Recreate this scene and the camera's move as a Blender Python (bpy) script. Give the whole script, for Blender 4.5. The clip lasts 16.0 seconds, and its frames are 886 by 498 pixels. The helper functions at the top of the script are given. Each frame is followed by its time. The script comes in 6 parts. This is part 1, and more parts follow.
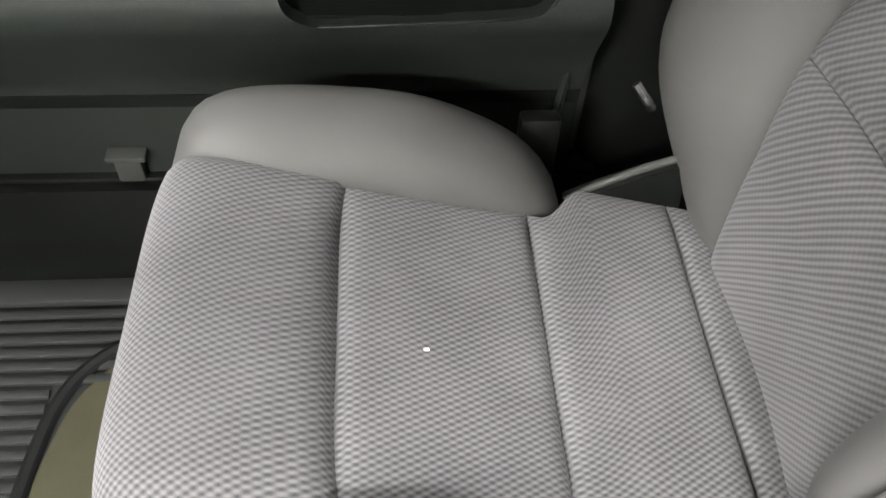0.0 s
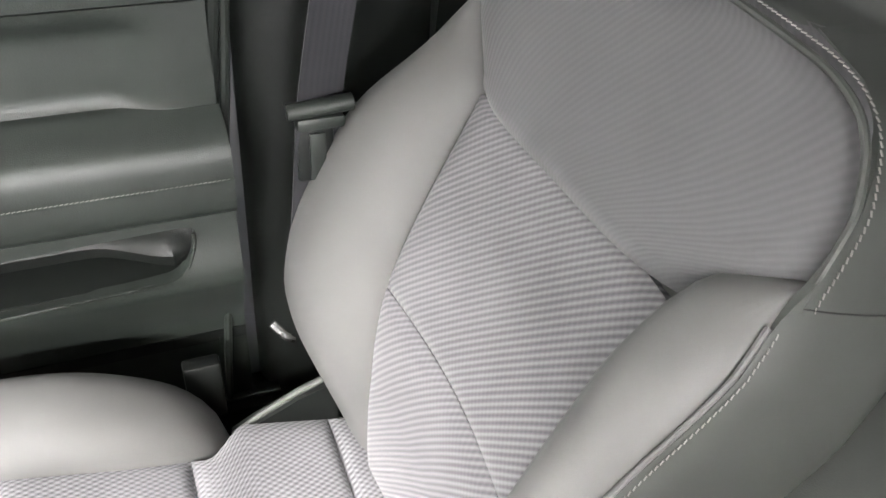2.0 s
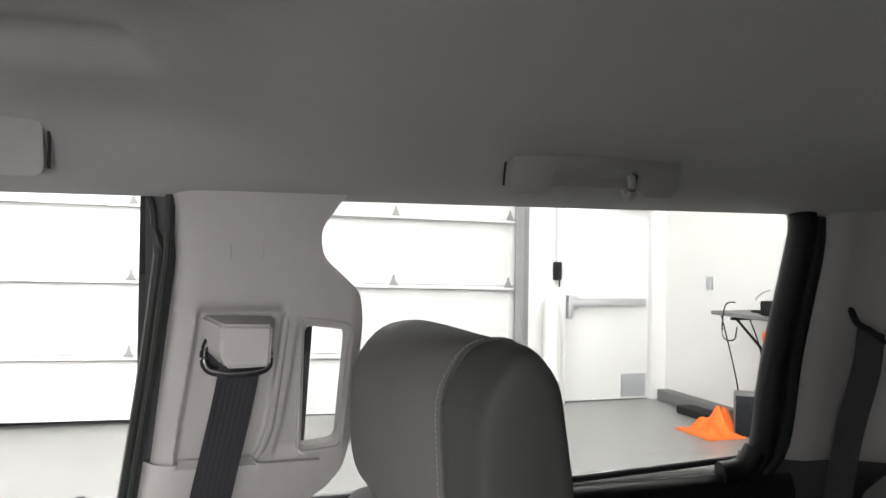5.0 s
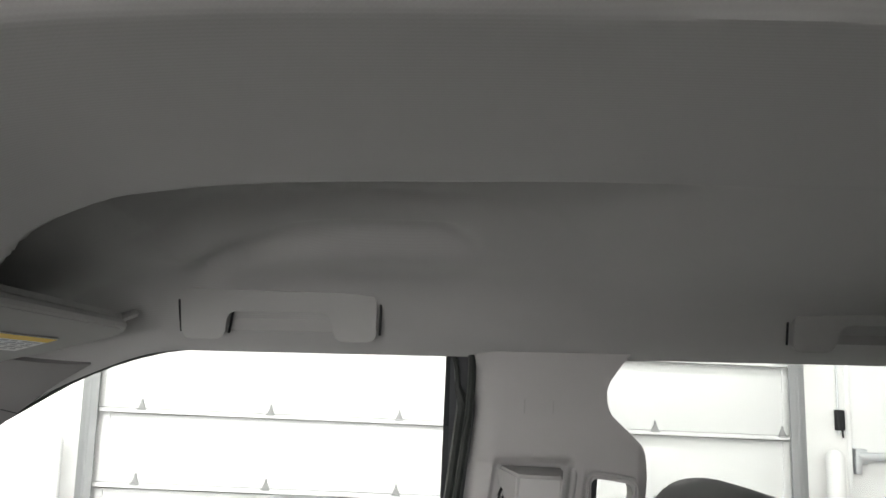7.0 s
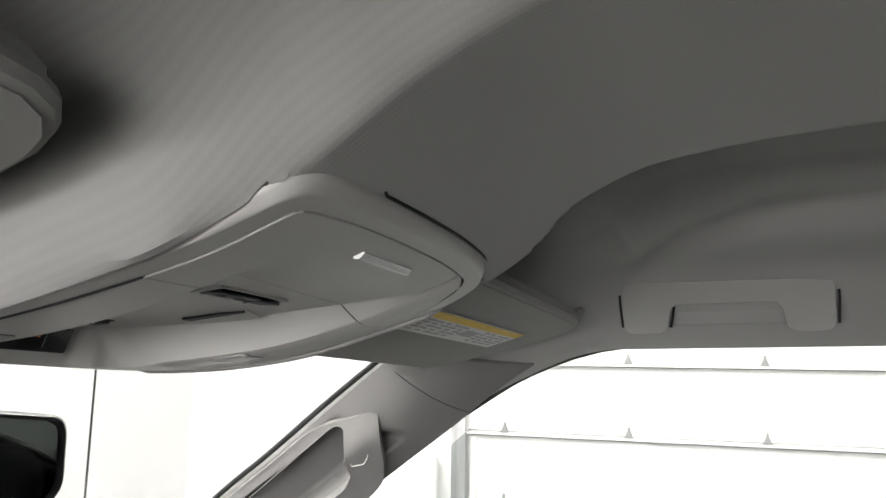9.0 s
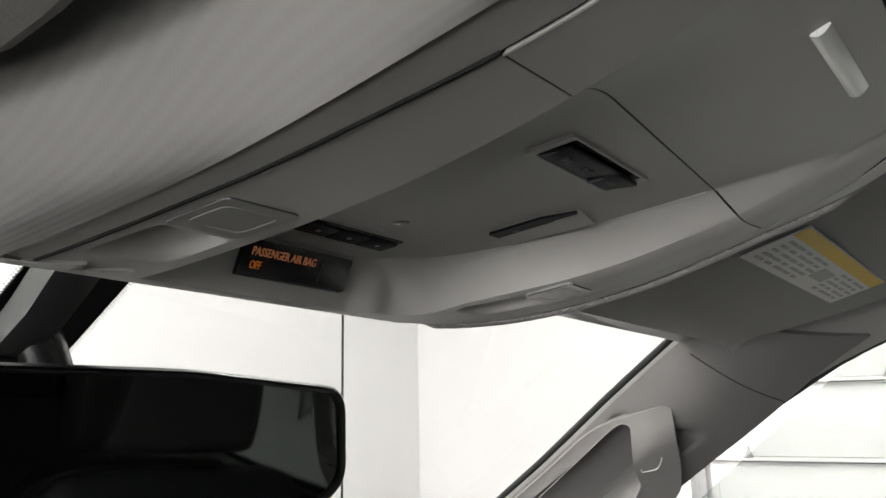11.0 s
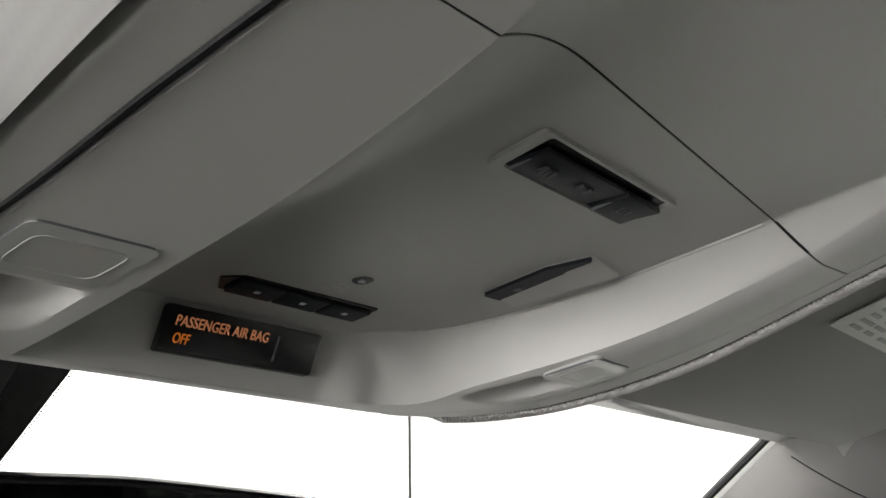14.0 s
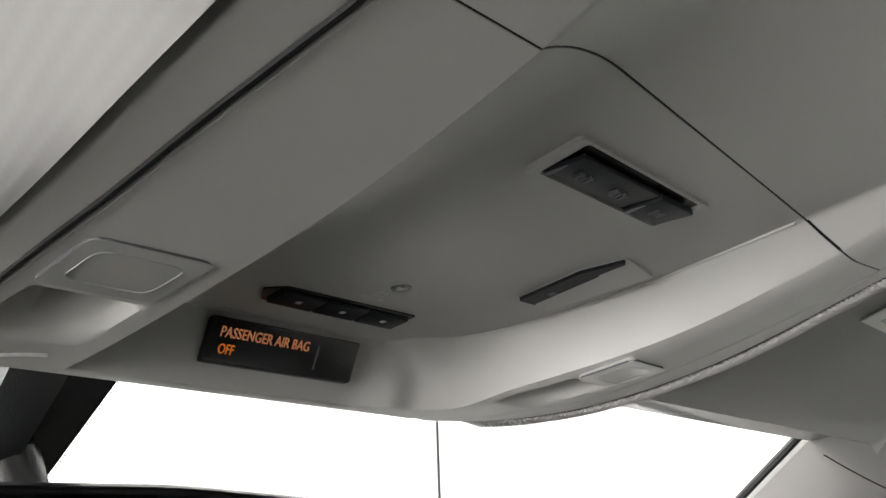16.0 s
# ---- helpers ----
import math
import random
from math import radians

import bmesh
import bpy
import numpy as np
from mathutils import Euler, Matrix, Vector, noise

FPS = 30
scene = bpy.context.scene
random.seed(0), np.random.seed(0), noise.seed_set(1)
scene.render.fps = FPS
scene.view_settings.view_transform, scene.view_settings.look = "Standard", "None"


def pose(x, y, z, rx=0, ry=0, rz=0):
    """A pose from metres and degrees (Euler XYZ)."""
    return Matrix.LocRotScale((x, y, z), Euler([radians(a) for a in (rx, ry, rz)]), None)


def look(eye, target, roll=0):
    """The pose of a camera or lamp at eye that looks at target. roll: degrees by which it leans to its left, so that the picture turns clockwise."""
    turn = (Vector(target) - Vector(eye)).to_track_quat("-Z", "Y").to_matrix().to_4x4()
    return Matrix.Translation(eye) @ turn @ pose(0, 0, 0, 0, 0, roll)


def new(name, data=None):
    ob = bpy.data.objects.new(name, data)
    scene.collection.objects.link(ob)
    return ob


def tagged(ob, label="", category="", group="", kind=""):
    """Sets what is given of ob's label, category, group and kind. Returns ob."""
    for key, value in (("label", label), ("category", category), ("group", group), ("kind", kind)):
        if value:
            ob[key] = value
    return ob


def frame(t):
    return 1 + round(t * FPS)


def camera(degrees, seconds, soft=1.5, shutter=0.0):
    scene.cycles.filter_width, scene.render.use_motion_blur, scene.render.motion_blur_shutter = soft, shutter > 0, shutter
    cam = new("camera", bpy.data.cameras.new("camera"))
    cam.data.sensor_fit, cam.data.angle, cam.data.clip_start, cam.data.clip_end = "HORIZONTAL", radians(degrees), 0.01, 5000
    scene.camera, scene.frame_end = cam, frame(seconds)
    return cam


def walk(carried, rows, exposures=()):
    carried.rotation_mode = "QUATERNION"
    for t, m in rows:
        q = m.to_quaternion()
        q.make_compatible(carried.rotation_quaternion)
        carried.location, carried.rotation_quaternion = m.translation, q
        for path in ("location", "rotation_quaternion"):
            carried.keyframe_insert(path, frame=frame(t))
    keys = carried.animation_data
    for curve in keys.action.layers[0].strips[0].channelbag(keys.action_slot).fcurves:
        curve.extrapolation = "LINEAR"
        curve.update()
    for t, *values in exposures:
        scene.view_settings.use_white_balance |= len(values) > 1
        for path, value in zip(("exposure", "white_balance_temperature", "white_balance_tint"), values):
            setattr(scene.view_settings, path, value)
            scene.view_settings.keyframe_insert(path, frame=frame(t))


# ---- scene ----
cam = camera(55.4, 16.0)
PATH = [
    (0, (0.047, 0.054, 1.077), (1.345, -0.067, -0.44), 2.7),
    (0.5, (0.05, 0.002, 1.136), (1.283, -0.229, -0.422), 2.1),
    (1, (0.031, -0.031, 1.167), (1.257, -0.405, -0.369), 1.9),
    (1.5, (0.009, -0.06, 1.189), (1.342, -0.569, -0.213), 2.7),
    (2, (-0.015, -0.085, 1.206), (1.449, -0.704, -0.008), 3.4),
    (2.5, (-0.033, -0.113, 1.22), (1.514, -0.8, 0.155), 3.4),
    (3, (-0.059, -0.143, 1.232), (1.565, -0.898, 0.342), 2.9),
    (3.5, (-0.094, -0.184, 1.226), (1.62, -0.959, 0.547), 1.6),
    (3.8, (-0.136, -0.205, 1.252), (1.625, -0.995, 0.731), 1.2),
    (4, (-0.178, -0.215, 1.271), (1.601, -1.021, 0.846), 1.2),
    (4.2, (-0.212, -0.216, 1.286), (1.58, -1.043, 0.963), 1.2),
    (6.3, (-0.325, -0.276, 1.29), (1.631, -0.535, 1.62), 0.7),
    (6.5, (-0.345, -0.225, 1.317), (1.616, -0.495, 1.597), 1.0),
    (7, (-0.355, -0.184, 1.305), (1.62, -0.209, 1.62), 1.3),
    (7.5, (-0.375, -0.166, 1.301), (1.585, 0.049, 1.634), 1.6),
    (8, (-0.391, -0.142, 1.297), (1.531, 0.292, 1.641), 1.5),
    (8.5, (-0.384, -0.117, 1.287), (1.49, 0.487, 1.644), 1.2),
    (9, (-0.362, -0.068, 1.269), (1.465, 0.661, 1.631), 0.7),
    (9.5, (-0.33, -0.021, 1.256), (1.431, 0.852, 1.626), 0.1),
    (10, (-0.3, 0.026, 1.242), (1.386, 1.033, 1.62), 0.6),
    (10.2, (-0.288, 0.037, 1.238), (1.377, 1.076, 1.623), -0.0),
    (12.3, (-0.224, 0.091, 1.218), (1.23, 1.336, 1.798), -1.0),
    (12.5, (-0.219, 0.089, 1.216), (1.221, 1.34, 1.816), -1.1),
    (13, (-0.219, 0.089, 1.215), (1.209, 1.339, 1.847), -1.3),
    (13.5, (-0.196, 0.091, 1.221), (1.213, 1.341, 1.891), -1.4),
    (14, (-0.165, 0.087, 1.231), (1.222, 1.353, 1.92), -1.2),
    (14.5, (-0.158, 0.082, 1.232), (1.211, 1.361, 1.932), -1.3),
    (15, (-0.157, 0.08, 1.232), (1.211, 1.358, 1.936), -1.7),
    (15.5, (-0.162, 0.078, 1.233), (1.196, 1.367, 1.936), -2.0),
    (16, (-0.173, 0.087, 1.229), (1.178, 1.382, 1.935), -2.2),
]
EXPO = [(0, 0.52, 6500, 10), (0.5, 1.05, 6450, 11), (1.0, 1.3, 6450, 10), (1.5, 1.6, 6400, 11), (2.0, 1.85, 6400, 12), (2.6, 1.6, 6400, 12), (3.3, 1.12, 6450, 12), (4.2, 0.62, 6500, 15),
        (6.3, 0.85, 6450, 13), (7.0, 0.48, 6450, 11), (7.5, 0.28, 6450, 11), (9.0, 0.38, 6500, 10), (10.2, 0.06, 6550, 11), (12.3, -0.2, 6550, 9), (12.8, 0.2, 6550, 9), (13.2, 0.35, 6550, 9), (14.2, 0.70, 6500, 9), (16, 0.82, 6500, 10)]
walk(cam, [(t, look(eye, target, roll)) for t, eye, target, roll in PATH], EXPO)

# ---- world and light ----
world = bpy.data.worlds.new("garage_air")
scene.world = world
world.use_nodes = True
world.node_tree.nodes["Background"].inputs[0].default_value = (0.9, 0.95, 1.0, 1)
world.node_tree.nodes["Background"].inputs[1].default_value = 0.02

G0 = -0.17            # garage floor
GX, GY0, GY1, GXL, GH = 6.9, -4.85, 5.6, -6.0, 4.6


def lamp(name, x, y, z, sx, sy, watts, colour=(1, 0.97, 0.93)):
    d = bpy.data.lights.new(name, "AREA")
    d.shape, d.size, d.size_y, d.energy, d.color = "RECTANGLE", sx, sy, watts, colour
    ob = new(name, d)
    ob.matrix_world = pose(x, y, z)
    return ob


# assumed, unseen ceiling lamps; west row driven hardest to side-light the cab
LAMPS = [(x, y) for x in (-5.1, 0.4, 4.4) for y in (-3.0, 0.3, 3.6)]
POWER = {(-5.1, -3.0): 160, (-5.1, 0.3): 930, (-5.1, 3.6): 780, (0.4, -3.0): 24, (0.4, 0.3): 60, (0.4, 3.6): 330, (4.4, -3.0): 58, (4.4, 0.3): 28, (4.4, 3.6): 40}
for lx, ly in LAMPS:
    lamp("assumed_led_light", lx, ly, GH - 0.16, 0.5, 2.2, POWER[(lx, ly)])


# added area lamp low in the unseen west wall, side light for the cab
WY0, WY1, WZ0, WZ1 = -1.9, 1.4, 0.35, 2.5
west_fill = lamp("west_fill_light", GXL - 0.03, (WY0 + WY1) / 2, (WZ0 + WZ1) / 2, WY1 - WY0 - 0.04, WZ1 - WZ0 - 0.04, 330, (1, 0.985, 0.98))
west_fill.matrix_world = pose(GXL - 0.03, (WY0 + WY1) / 2, (WZ0 + WZ1) / 2, 90, 0, -90)


# ---- materials ----
def mat(name, colour, rough=0.6, metal=0.0, spots=0.0, spot_scale=8.0, grain=0.0, grain_scale=400.0, bump=0.0, coat=0.0, spec=0.5, sheen=0.0):
    m = bpy.data.materials.new(name)
    m.use_nodes = True
    nt = m.node_tree
    b = nt.nodes["Principled BSDF"]
    b.inputs["Roughness"].default_value = rough
    b.inputs["Metallic"].default_value = metal
    b.inputs["Specular IOR Level"].default_value = spec
    b.inputs["Coat Weight"].default_value = coat
    b.inputs["Sheen Weight"].default_value = sheen
    b.inputs["Base Color"].default_value = (*colour, 1)
    co = nt.nodes.new("ShaderNodeTexCoord")
    last = None
    for scale, amount, detail in ((spot_scale, spots, 4), (grain_scale, grain, 2)):
        if not amount:
            continue
        n = nt.nodes.new("ShaderNodeTexNoise")
        n.inputs["Scale"].default_value, n.inputs["Detail"].default_value = scale, detail
        nt.links.new(co.outputs["Object"], n.inputs["Vector"])
        r = nt.nodes.new("ShaderNodeMapRange")
        r.inputs[3].default_value, r.inputs[4].default_value = 1 - amount, 1 + amount
        nt.links.new(n.outputs["Fac"], r.inputs[0])
        mx = nt.nodes.new("ShaderNodeMix")
        mx.data_type, mx.blend_type = "RGBA", "MULTIPLY"
        mx.inputs[0].default_value = 1
        if last:
            nt.links.new(last, mx.inputs[6])
        else:
            mx.inputs[6].default_value = (*colour, 1)
        nt.links.new(r.outputs[0], mx.inputs[7])
        last = mx.outputs[2]
    if last:
        nt.links.new(last, b.inputs["Base Color"])
    if bump:
        n = nt.nodes.new("ShaderNodeTexNoise")
        n.inputs["Scale"].default_value, n.inputs["Detail"].default_value = grain_scale, 3
        nt.links.new(co.outputs["Object"], n.inputs["Vector"])
        bp = nt.nodes.new("ShaderNodeBump")
        bp.inputs["Strength"].default_value, bp.inputs["Distance"].default_value = bump, 0.001
        nt.links.new(n.outputs["Fac"], bp.inputs["Height"])
        nt.links.new(bp.outputs[0], b.inputs["Normal"])
    return m


def woven(name, dark, light, pu, pv, lean=0.5, relief=0.6, rough=0.85, rib=0.0, along="v"):
    """Woven cloth: offset rows of small lozenges on the UV plane, whose unit is the metre."""
    m = bpy.data.materials.new(name)
    m.use_nodes = True
    nt = m.node_tree
    b = nt.nodes["Principled BSDF"]
    b.inputs["Roughness"].default_value = rough
    b.inputs["Specular IOR Level"].default_value = 0.2
    b.inputs["Sheen Weight"].default_value = 0.15
    uv = nt.nodes.new("ShaderNodeUVMap")
    sep = nt.nodes.new("ShaderNodeSeparateXYZ")
    nt.links.new(uv.outputs[0], sep.inputs[0])

    def op(kind, a, c=None):
        n = nt.nodes.new("ShaderNodeMath")
        n.operation = kind
        for i, v in enumerate((a, c)):
            if v is None:
                continue
            if isinstance(v, (int, float)):
                n.inputs[i].default_value = v
            else:
                nt.links.new(v, n.inputs[i])
        return n.outputs[0]
    u = op("MULTIPLY", sep.outputs[0], 2 * math.pi / pu)
    v = op("MULTIPLY", sep.outputs[1], 2 * math.pi / pv)
    ks = op("ADD", op("MULTIPLY", op("COSINE", op("ADD", u, v)), 1 - lean), op("MULTIPLY", op("COSINE", op("SUBTRACT", u, v)), lean))
    k = op("MULTIPLY_ADD", ks, 0.5)
    k.node.inputs[2].default_value = 0.5
    if rib:
        ribs = op("MULTIPLY_ADD", op("COSINE", op("MULTIPLY", v if along == "v" else u, 1.0)), 0.5)
        ribs.node.inputs[2].default_value = 0.5
        k = op("ADD", op("MULTIPLY", k, 1 - rib), op("MULTIPLY", ribs, rib))
    wear = nt.nodes.new("ShaderNodeTexNoise")
    wear.inputs["Scale"].default_value = 14
    co = nt.nodes.new("ShaderNodeTexCoord")
    nt.links.new(co.outputs["Object"], wear.inputs["Vector"])
    fine = nt.nodes.new("ShaderNodeTexNoise")
    fine.inputs["Scale"].default_value = 900
    nt.links.new(co.outputs["Object"], fine.inputs["Vector"])
    kk = op("ADD", k, op("MULTIPLY", op("SUBTRACT", wear.outputs["Fac"], 0.5), 0.5))
    kk = op("ADD", kk, op("MULTIPLY", op("SUBTRACT", fine.outputs["Fac"], 0.5), 0.4))
    ramp = nt.nodes.new("ShaderNodeMix")
    ramp.data_type = "RGBA"
    ramp.inputs[6].default_value, ramp.inputs[7].default_value = (*dark, 1), (*light, 1)
    nt.links.new(kk, ramp.inputs[0])
    nt.links.new(ramp.outputs[2], b.inputs["Base Color"])
    bp = nt.nodes.new("ShaderNodeBump")
    bp.inputs["Strength"].default_value, bp.inputs["Distance"].default_value = relief, 0.0012
    nt.links.new(k, bp.inputs["Height"])
    nt.links.new(bp.outputs[0], b.inputs["Normal"])
    return m


M_INSERT = woven("seat_cloth_weave", (0.0480, 0.0478, 0.0505), (0.168, 0.165, 0.173), 0.0058, 0.0104, lean=0.40, relief=0.5)
M_RIB = woven("seat_cloth_ribbed", (0.0660, 0.0655, 0.0690), (0.152, 0.149, 0.155), 0.0074, 0.0082, lean=0.14, relief=0.5)
M_TOPCLOTH = woven("seat_cloth_fine_rib", (0.0640, 0.0645, 0.0665), (0.0745, 0.0745, 0.0765), 0.0074, 0.0082, lean=0.10, relief=0.16)
M_SEAT = mat("seat_vinyl_grey", (0.0860, 0.0854, 0.0835), 0.6, spots=0.03, spot_scale=9, grain=0.05, grain_scale=1400, bump=0.10, spec=0.35)
M_SEATDK = mat("seat_side_grey", (0.0435, 0.0465, 0.0428), 0.6, spots=0.04, grain=0.06, grain_scale=1400, bump=0.12, spec=0.3)
M_REAR = mat("rear_seat_dark", (0.0225, 0.0245, 0.0222), 0.7, spots=0.1, grain=0.1, grain_scale=600, bump=0.25, spec=0.25)
M_STITCH = mat("stitch_thread", (0.185, 0.180, 0.168), 0.7)
M_LINER = woven("headliner_knit", (0.313, 0.311, 0.303), (0.335, 0.333, 0.325), 0.0030, 0.0022, relief=0.06, rough=0.9, rib=0.75, along="u")
M_TRIM = mat("light_grey_trim", (0.298, 0.292, 0.286), 0.5, spots=0.03, spot_scale=6, grain=0.04, grain_scale=900, bump=0.2, spec=0.4)
M_LINERPL = mat("handle_grey_plastic", (0.262, 0.260, 0.253), 0.5, spots=0.03, spot_scale=9, grain=0.04, grain_scale=900, bump=0.15, spec=0.4)
M_CONS = mat("console_grey_plastic", (0.45, 0.446, 0.434), 0.40, spots=0.03, spot_scale=12, grain=0.03, grain_scale=1800, bump=0.035, spec=0.5)
M_VISOR = mat("visor_cloth", (0.36, 0.358, 0.348), 0.8, spots=0.03, grain=0.05, grain_scale=1200, bump=0.1, spec=0.2)
M_DARK = mat("dark_trim_plastic", (0.0055, 0.0064, 0.0058), 0.44, spots=0.15, spot_scale=10, grain=0.12, grain_scale=900, bump=0.35, spec=0.22)
M_DARKSOFT = mat("dark_soft_trim", (0.0165, 0.0195, 0.0172), 0.42, spots=0.1, spot_scale=7, grain=0.1, grain_scale=700, bump=0.3, spec=0.34)
M_RUBBER = mat("black_rubber", (0.009, 0.0095, 0.010), 0.65, spots=0.2, grain=0.1, spec=0.3)
M_BLACK = mat("gloss_black", (0.012, 0.012, 0.013), 0.25, spots=0.1)
M_BUTTON = mat("dark_button_plastic", (0.011, 0.012, 0.016), 0.5, grain=0.1, grain_scale=900, bump=0.2, spec=0.12)
M_BELT = woven("belt_webbing", (0.0165, 0.0165, 0.0188), (0.0210, 0.0210, 0.0238), 0.0062, 0.003, relief=0.14, rough=0.6, rib=0.8, along="u")
M_CHROME = mat("bright_metal", (0.75, 0.75, 0.74), 0.22, metal=1.0, grain=0.05)
M_STEEL = mat("galvanised_steel", (0.50, 0.52, 0.53), 0.45, metal=0.7, spots=0.12, spot_scale=14, grain=0.05)
M_HINGE = mat("dull_zinc", (0.24, 0.245, 0.25), 0.6, metal=0.1, spots=0.12, spot_scale=14, grain=0.05)
M_HINGEDK = mat("dark_zinc_hinge", (0.26, 0.262, 0.265), 0.6, metal=0.1, spots=0.12, spot_scale=14, grain=0.05)
M_APIL = mat("front_pillar_plastic", (0.178, 0.175, 0.171), 0.75, spots=0.03, spot_scale=9, grain=0.04, grain_scale=900, bump=0.1, spec=0.2)
M_CARPET = mat("black_carpet", (0.018, 0.019, 0.018), 0.95, spots=0.25, grain=0.4, grain_scale=500, bump=0.6, spec=0.1)
M_MAT = mat("ribbed_floor_mat", (0.0266, 0.02888, 0.02812), 0.6, spots=0.15, grain=0.15, bump=0.3)
M_OLIVE = mat("olive_mat_film", (0.0646, 0.06232, 0.0342), 0.55, spots=0.25, spot_scale=20, grain=0.15)
M_WHITE = mat("white_wall_paint", (0.72, 0.715, 0.71), 0.7, spots=0.03, spot_scale=1.2, grain=0.02, grain_scale=60, bump=0.05)
M_DOORWH = mat("white_door_steel", (0.70, 0.70, 0.70), 0.4, spots=0.03, spot_scale=2, grain=0.02, grain_scale=200)
M_EPOXY = mat("grey_epoxy_floor", (0.27, 0.27, 0.265), 0.35, spots=0.12, spot_scale=1.5, grain=0.08, grain_scale=90)
M_ORANGE = mat("orange_cloth", (0.85, 0.16, 0.02), 0.8, spots=0.15, spot_scale=20)
M_BLUE = mat("blue_plastic", (0.03, 0.12, 0.55), 0.4, spots=0.1)
M_TABLE = mat("grey_shelf_board", (0.16, 0.16, 0.16), 0.6, spots=0.12)
M_PAPER = mat("label_paper", (0.75, 0.75, 0.72), 0.6, spots=0.03)
M_YELLOW = mat("label_yellow", (0.80, 0.55, 0.06), 0.6, spots=0.04)
M_GREYTXT = mat("grey_print", (0.47, 0.47, 0.46), 0.7, spots=0.05)
M_KEYMARK = mat("faint_key_print", (0.10, 0.10, 0.11), 0.6, spots=0.1)
M_KEY = mat("black_key_plastic", (0.012, 0.014, 0.019), 0.45, grain=0.1, grain_scale=900, bump=0.12, spec=0.2)
# pale tone painting a highlight along the switch key edges
M_KEYGLINT = mat("painted_key_highlight", (0.16, 0.165, 0.18), 0.4, spots=0.1)
M_PRINT = mat("white_print", (0.55, 0.56, 0.58), 0.6, spots=0.05)
M_LENS = mat("clear_lamp_lens", (0.37, 0.37, 0.357), 0.3, spots=0.05, spot_scale=60, coat=0.5)
M_LENSW = mat("bright_lamp_lens", (0.85, 0.86, 0.86), 0.15, spots=0.03, coat=0.6)
M_BODY = mat("dark_body_paint", (0.05, 0.052, 0.055), 0.3, spots=0.05, coat=1.0)
M_COVER = mat("sensor_cover_plastic", (0.026, 0.029, 0.028), 0.5, spots=0.06, grain=0.08, grain_scale=900, bump=0.15, spec=0.35)
M_SPECK = mat("white_lint", (0.85, 0.85, 0.85), 0.8, spots=0.05)


def glow(name, colour, strength):
    m = bpy.data.materials.new(name)
    m.use_nodes = True
    b = m.node_tree.nodes["Principled BSDF"]
    b.inputs["Base Color"].default_value = (*[0.35 * c for c in colour], 1)
    b.inputs["Emission Color"].default_value = (*colour, 1)
    b.inputs["Emission Strength"].default_value = strength
    return m


M_AMBER = glow("amber_display", (0.95, 0.36, 0.16), 0.14)
M_AMBERDEEP = glow("deep_amber_display", (1.0, 0.26, 0.02), 0.17)
M_LED = glow("led_diffuser", (1.0, 0.98, 0.95), 12)
M_SCREEN = glow("laptop_screen", (0.25, 0.30, 0.50), 0.9)


def glassy(name, tint, gloss):
    m = bpy.data.materials.new(name)
    m.use_nodes = True
    nt = m.node_tree
    nt.nodes.remove(nt.nodes["Principled BSDF"])
    t, g, mx = (nt.nodes.new(k) for k in ("ShaderNodeBsdfTransparent", "ShaderNodeBsdfGlossy", "ShaderNodeMixShader"))
    t.inputs[0].default_value = (*tint, 1)
    g.inputs["Roughness"].default_value = 0.02
    f = nt.nodes.new("ShaderNodeFresnel")
    f.inputs[0].default_value = 1.45
    k = nt.nodes.new("ShaderNodeMath")
    k.operation = "MULTIPLY"
    k.inputs[1].default_value = gloss
    nt.links.new(f.outputs[0], k.inputs[0])
    nt.links.new(k.outputs[0], mx.inputs[0])
    nt.links.new(t.outputs[0], mx.inputs[1])
    nt.links.new(g.outputs[0], mx.inputs[2])
    nt.links.new(mx.outputs[0], nt.nodes["Material Output"].inputs[0])
    return m


M_GLASS = glassy("window_glass", (0.80, 0.81, 0.81), 0.12)
M_SIDEGL = glassy("side_window_glass", (0.76, 0.78, 0.77), 0.3)
M_LIGHTTINT = glassy("light_tinted_glass", (0.67, 0.69, 0.68), 0.12)
M_TINT = glassy("dark_window_glass", (0.10, 0.11, 0.11), 1.0)
M_MIRROR = mat("mirror_glass", (0.075, 0.082, 0.079), 0.03, metal=1.0)


# ---- mesh helpers ----
def sharpen(bm, angle=38):
    bm.normal_update()
    lim = radians(angle)
    for f in bm.faces:
        f.smooth = True
    for e in bm.edges:
        e.smooth = len(e.link_faces) == 2 and e.calc_face_angle(0) < lim


def mesh_of(name, bm, material, angle=38):
    sharpen(bm, angle)
    me = bpy.data.meshes.new(name)
    bm.to_mesh(me)
    bm.free()
    me.materials.append(material)
    return me


def part(name, bm, material, parent, label="", angle=38):
    ob = new(name, mesh_of(name, bm, material, angle))
    ob.parent = parent
    if label:
        tagged(ob, label)
    return ob


def thing(name, label, category, at=(0, 0, 0), group="", kind=""):
    ob = new(name)
    ob.empty_display_size = 0.05
    ob.location = at
    return tagged(ob, label, category, group, kind)


def solid(name, bm, material, label, category, group="", kind="", angle=38):
    """A thing of one mesh."""
    return tagged(new(name, mesh_of(name, bm, material, angle)), label, category, group, kind)


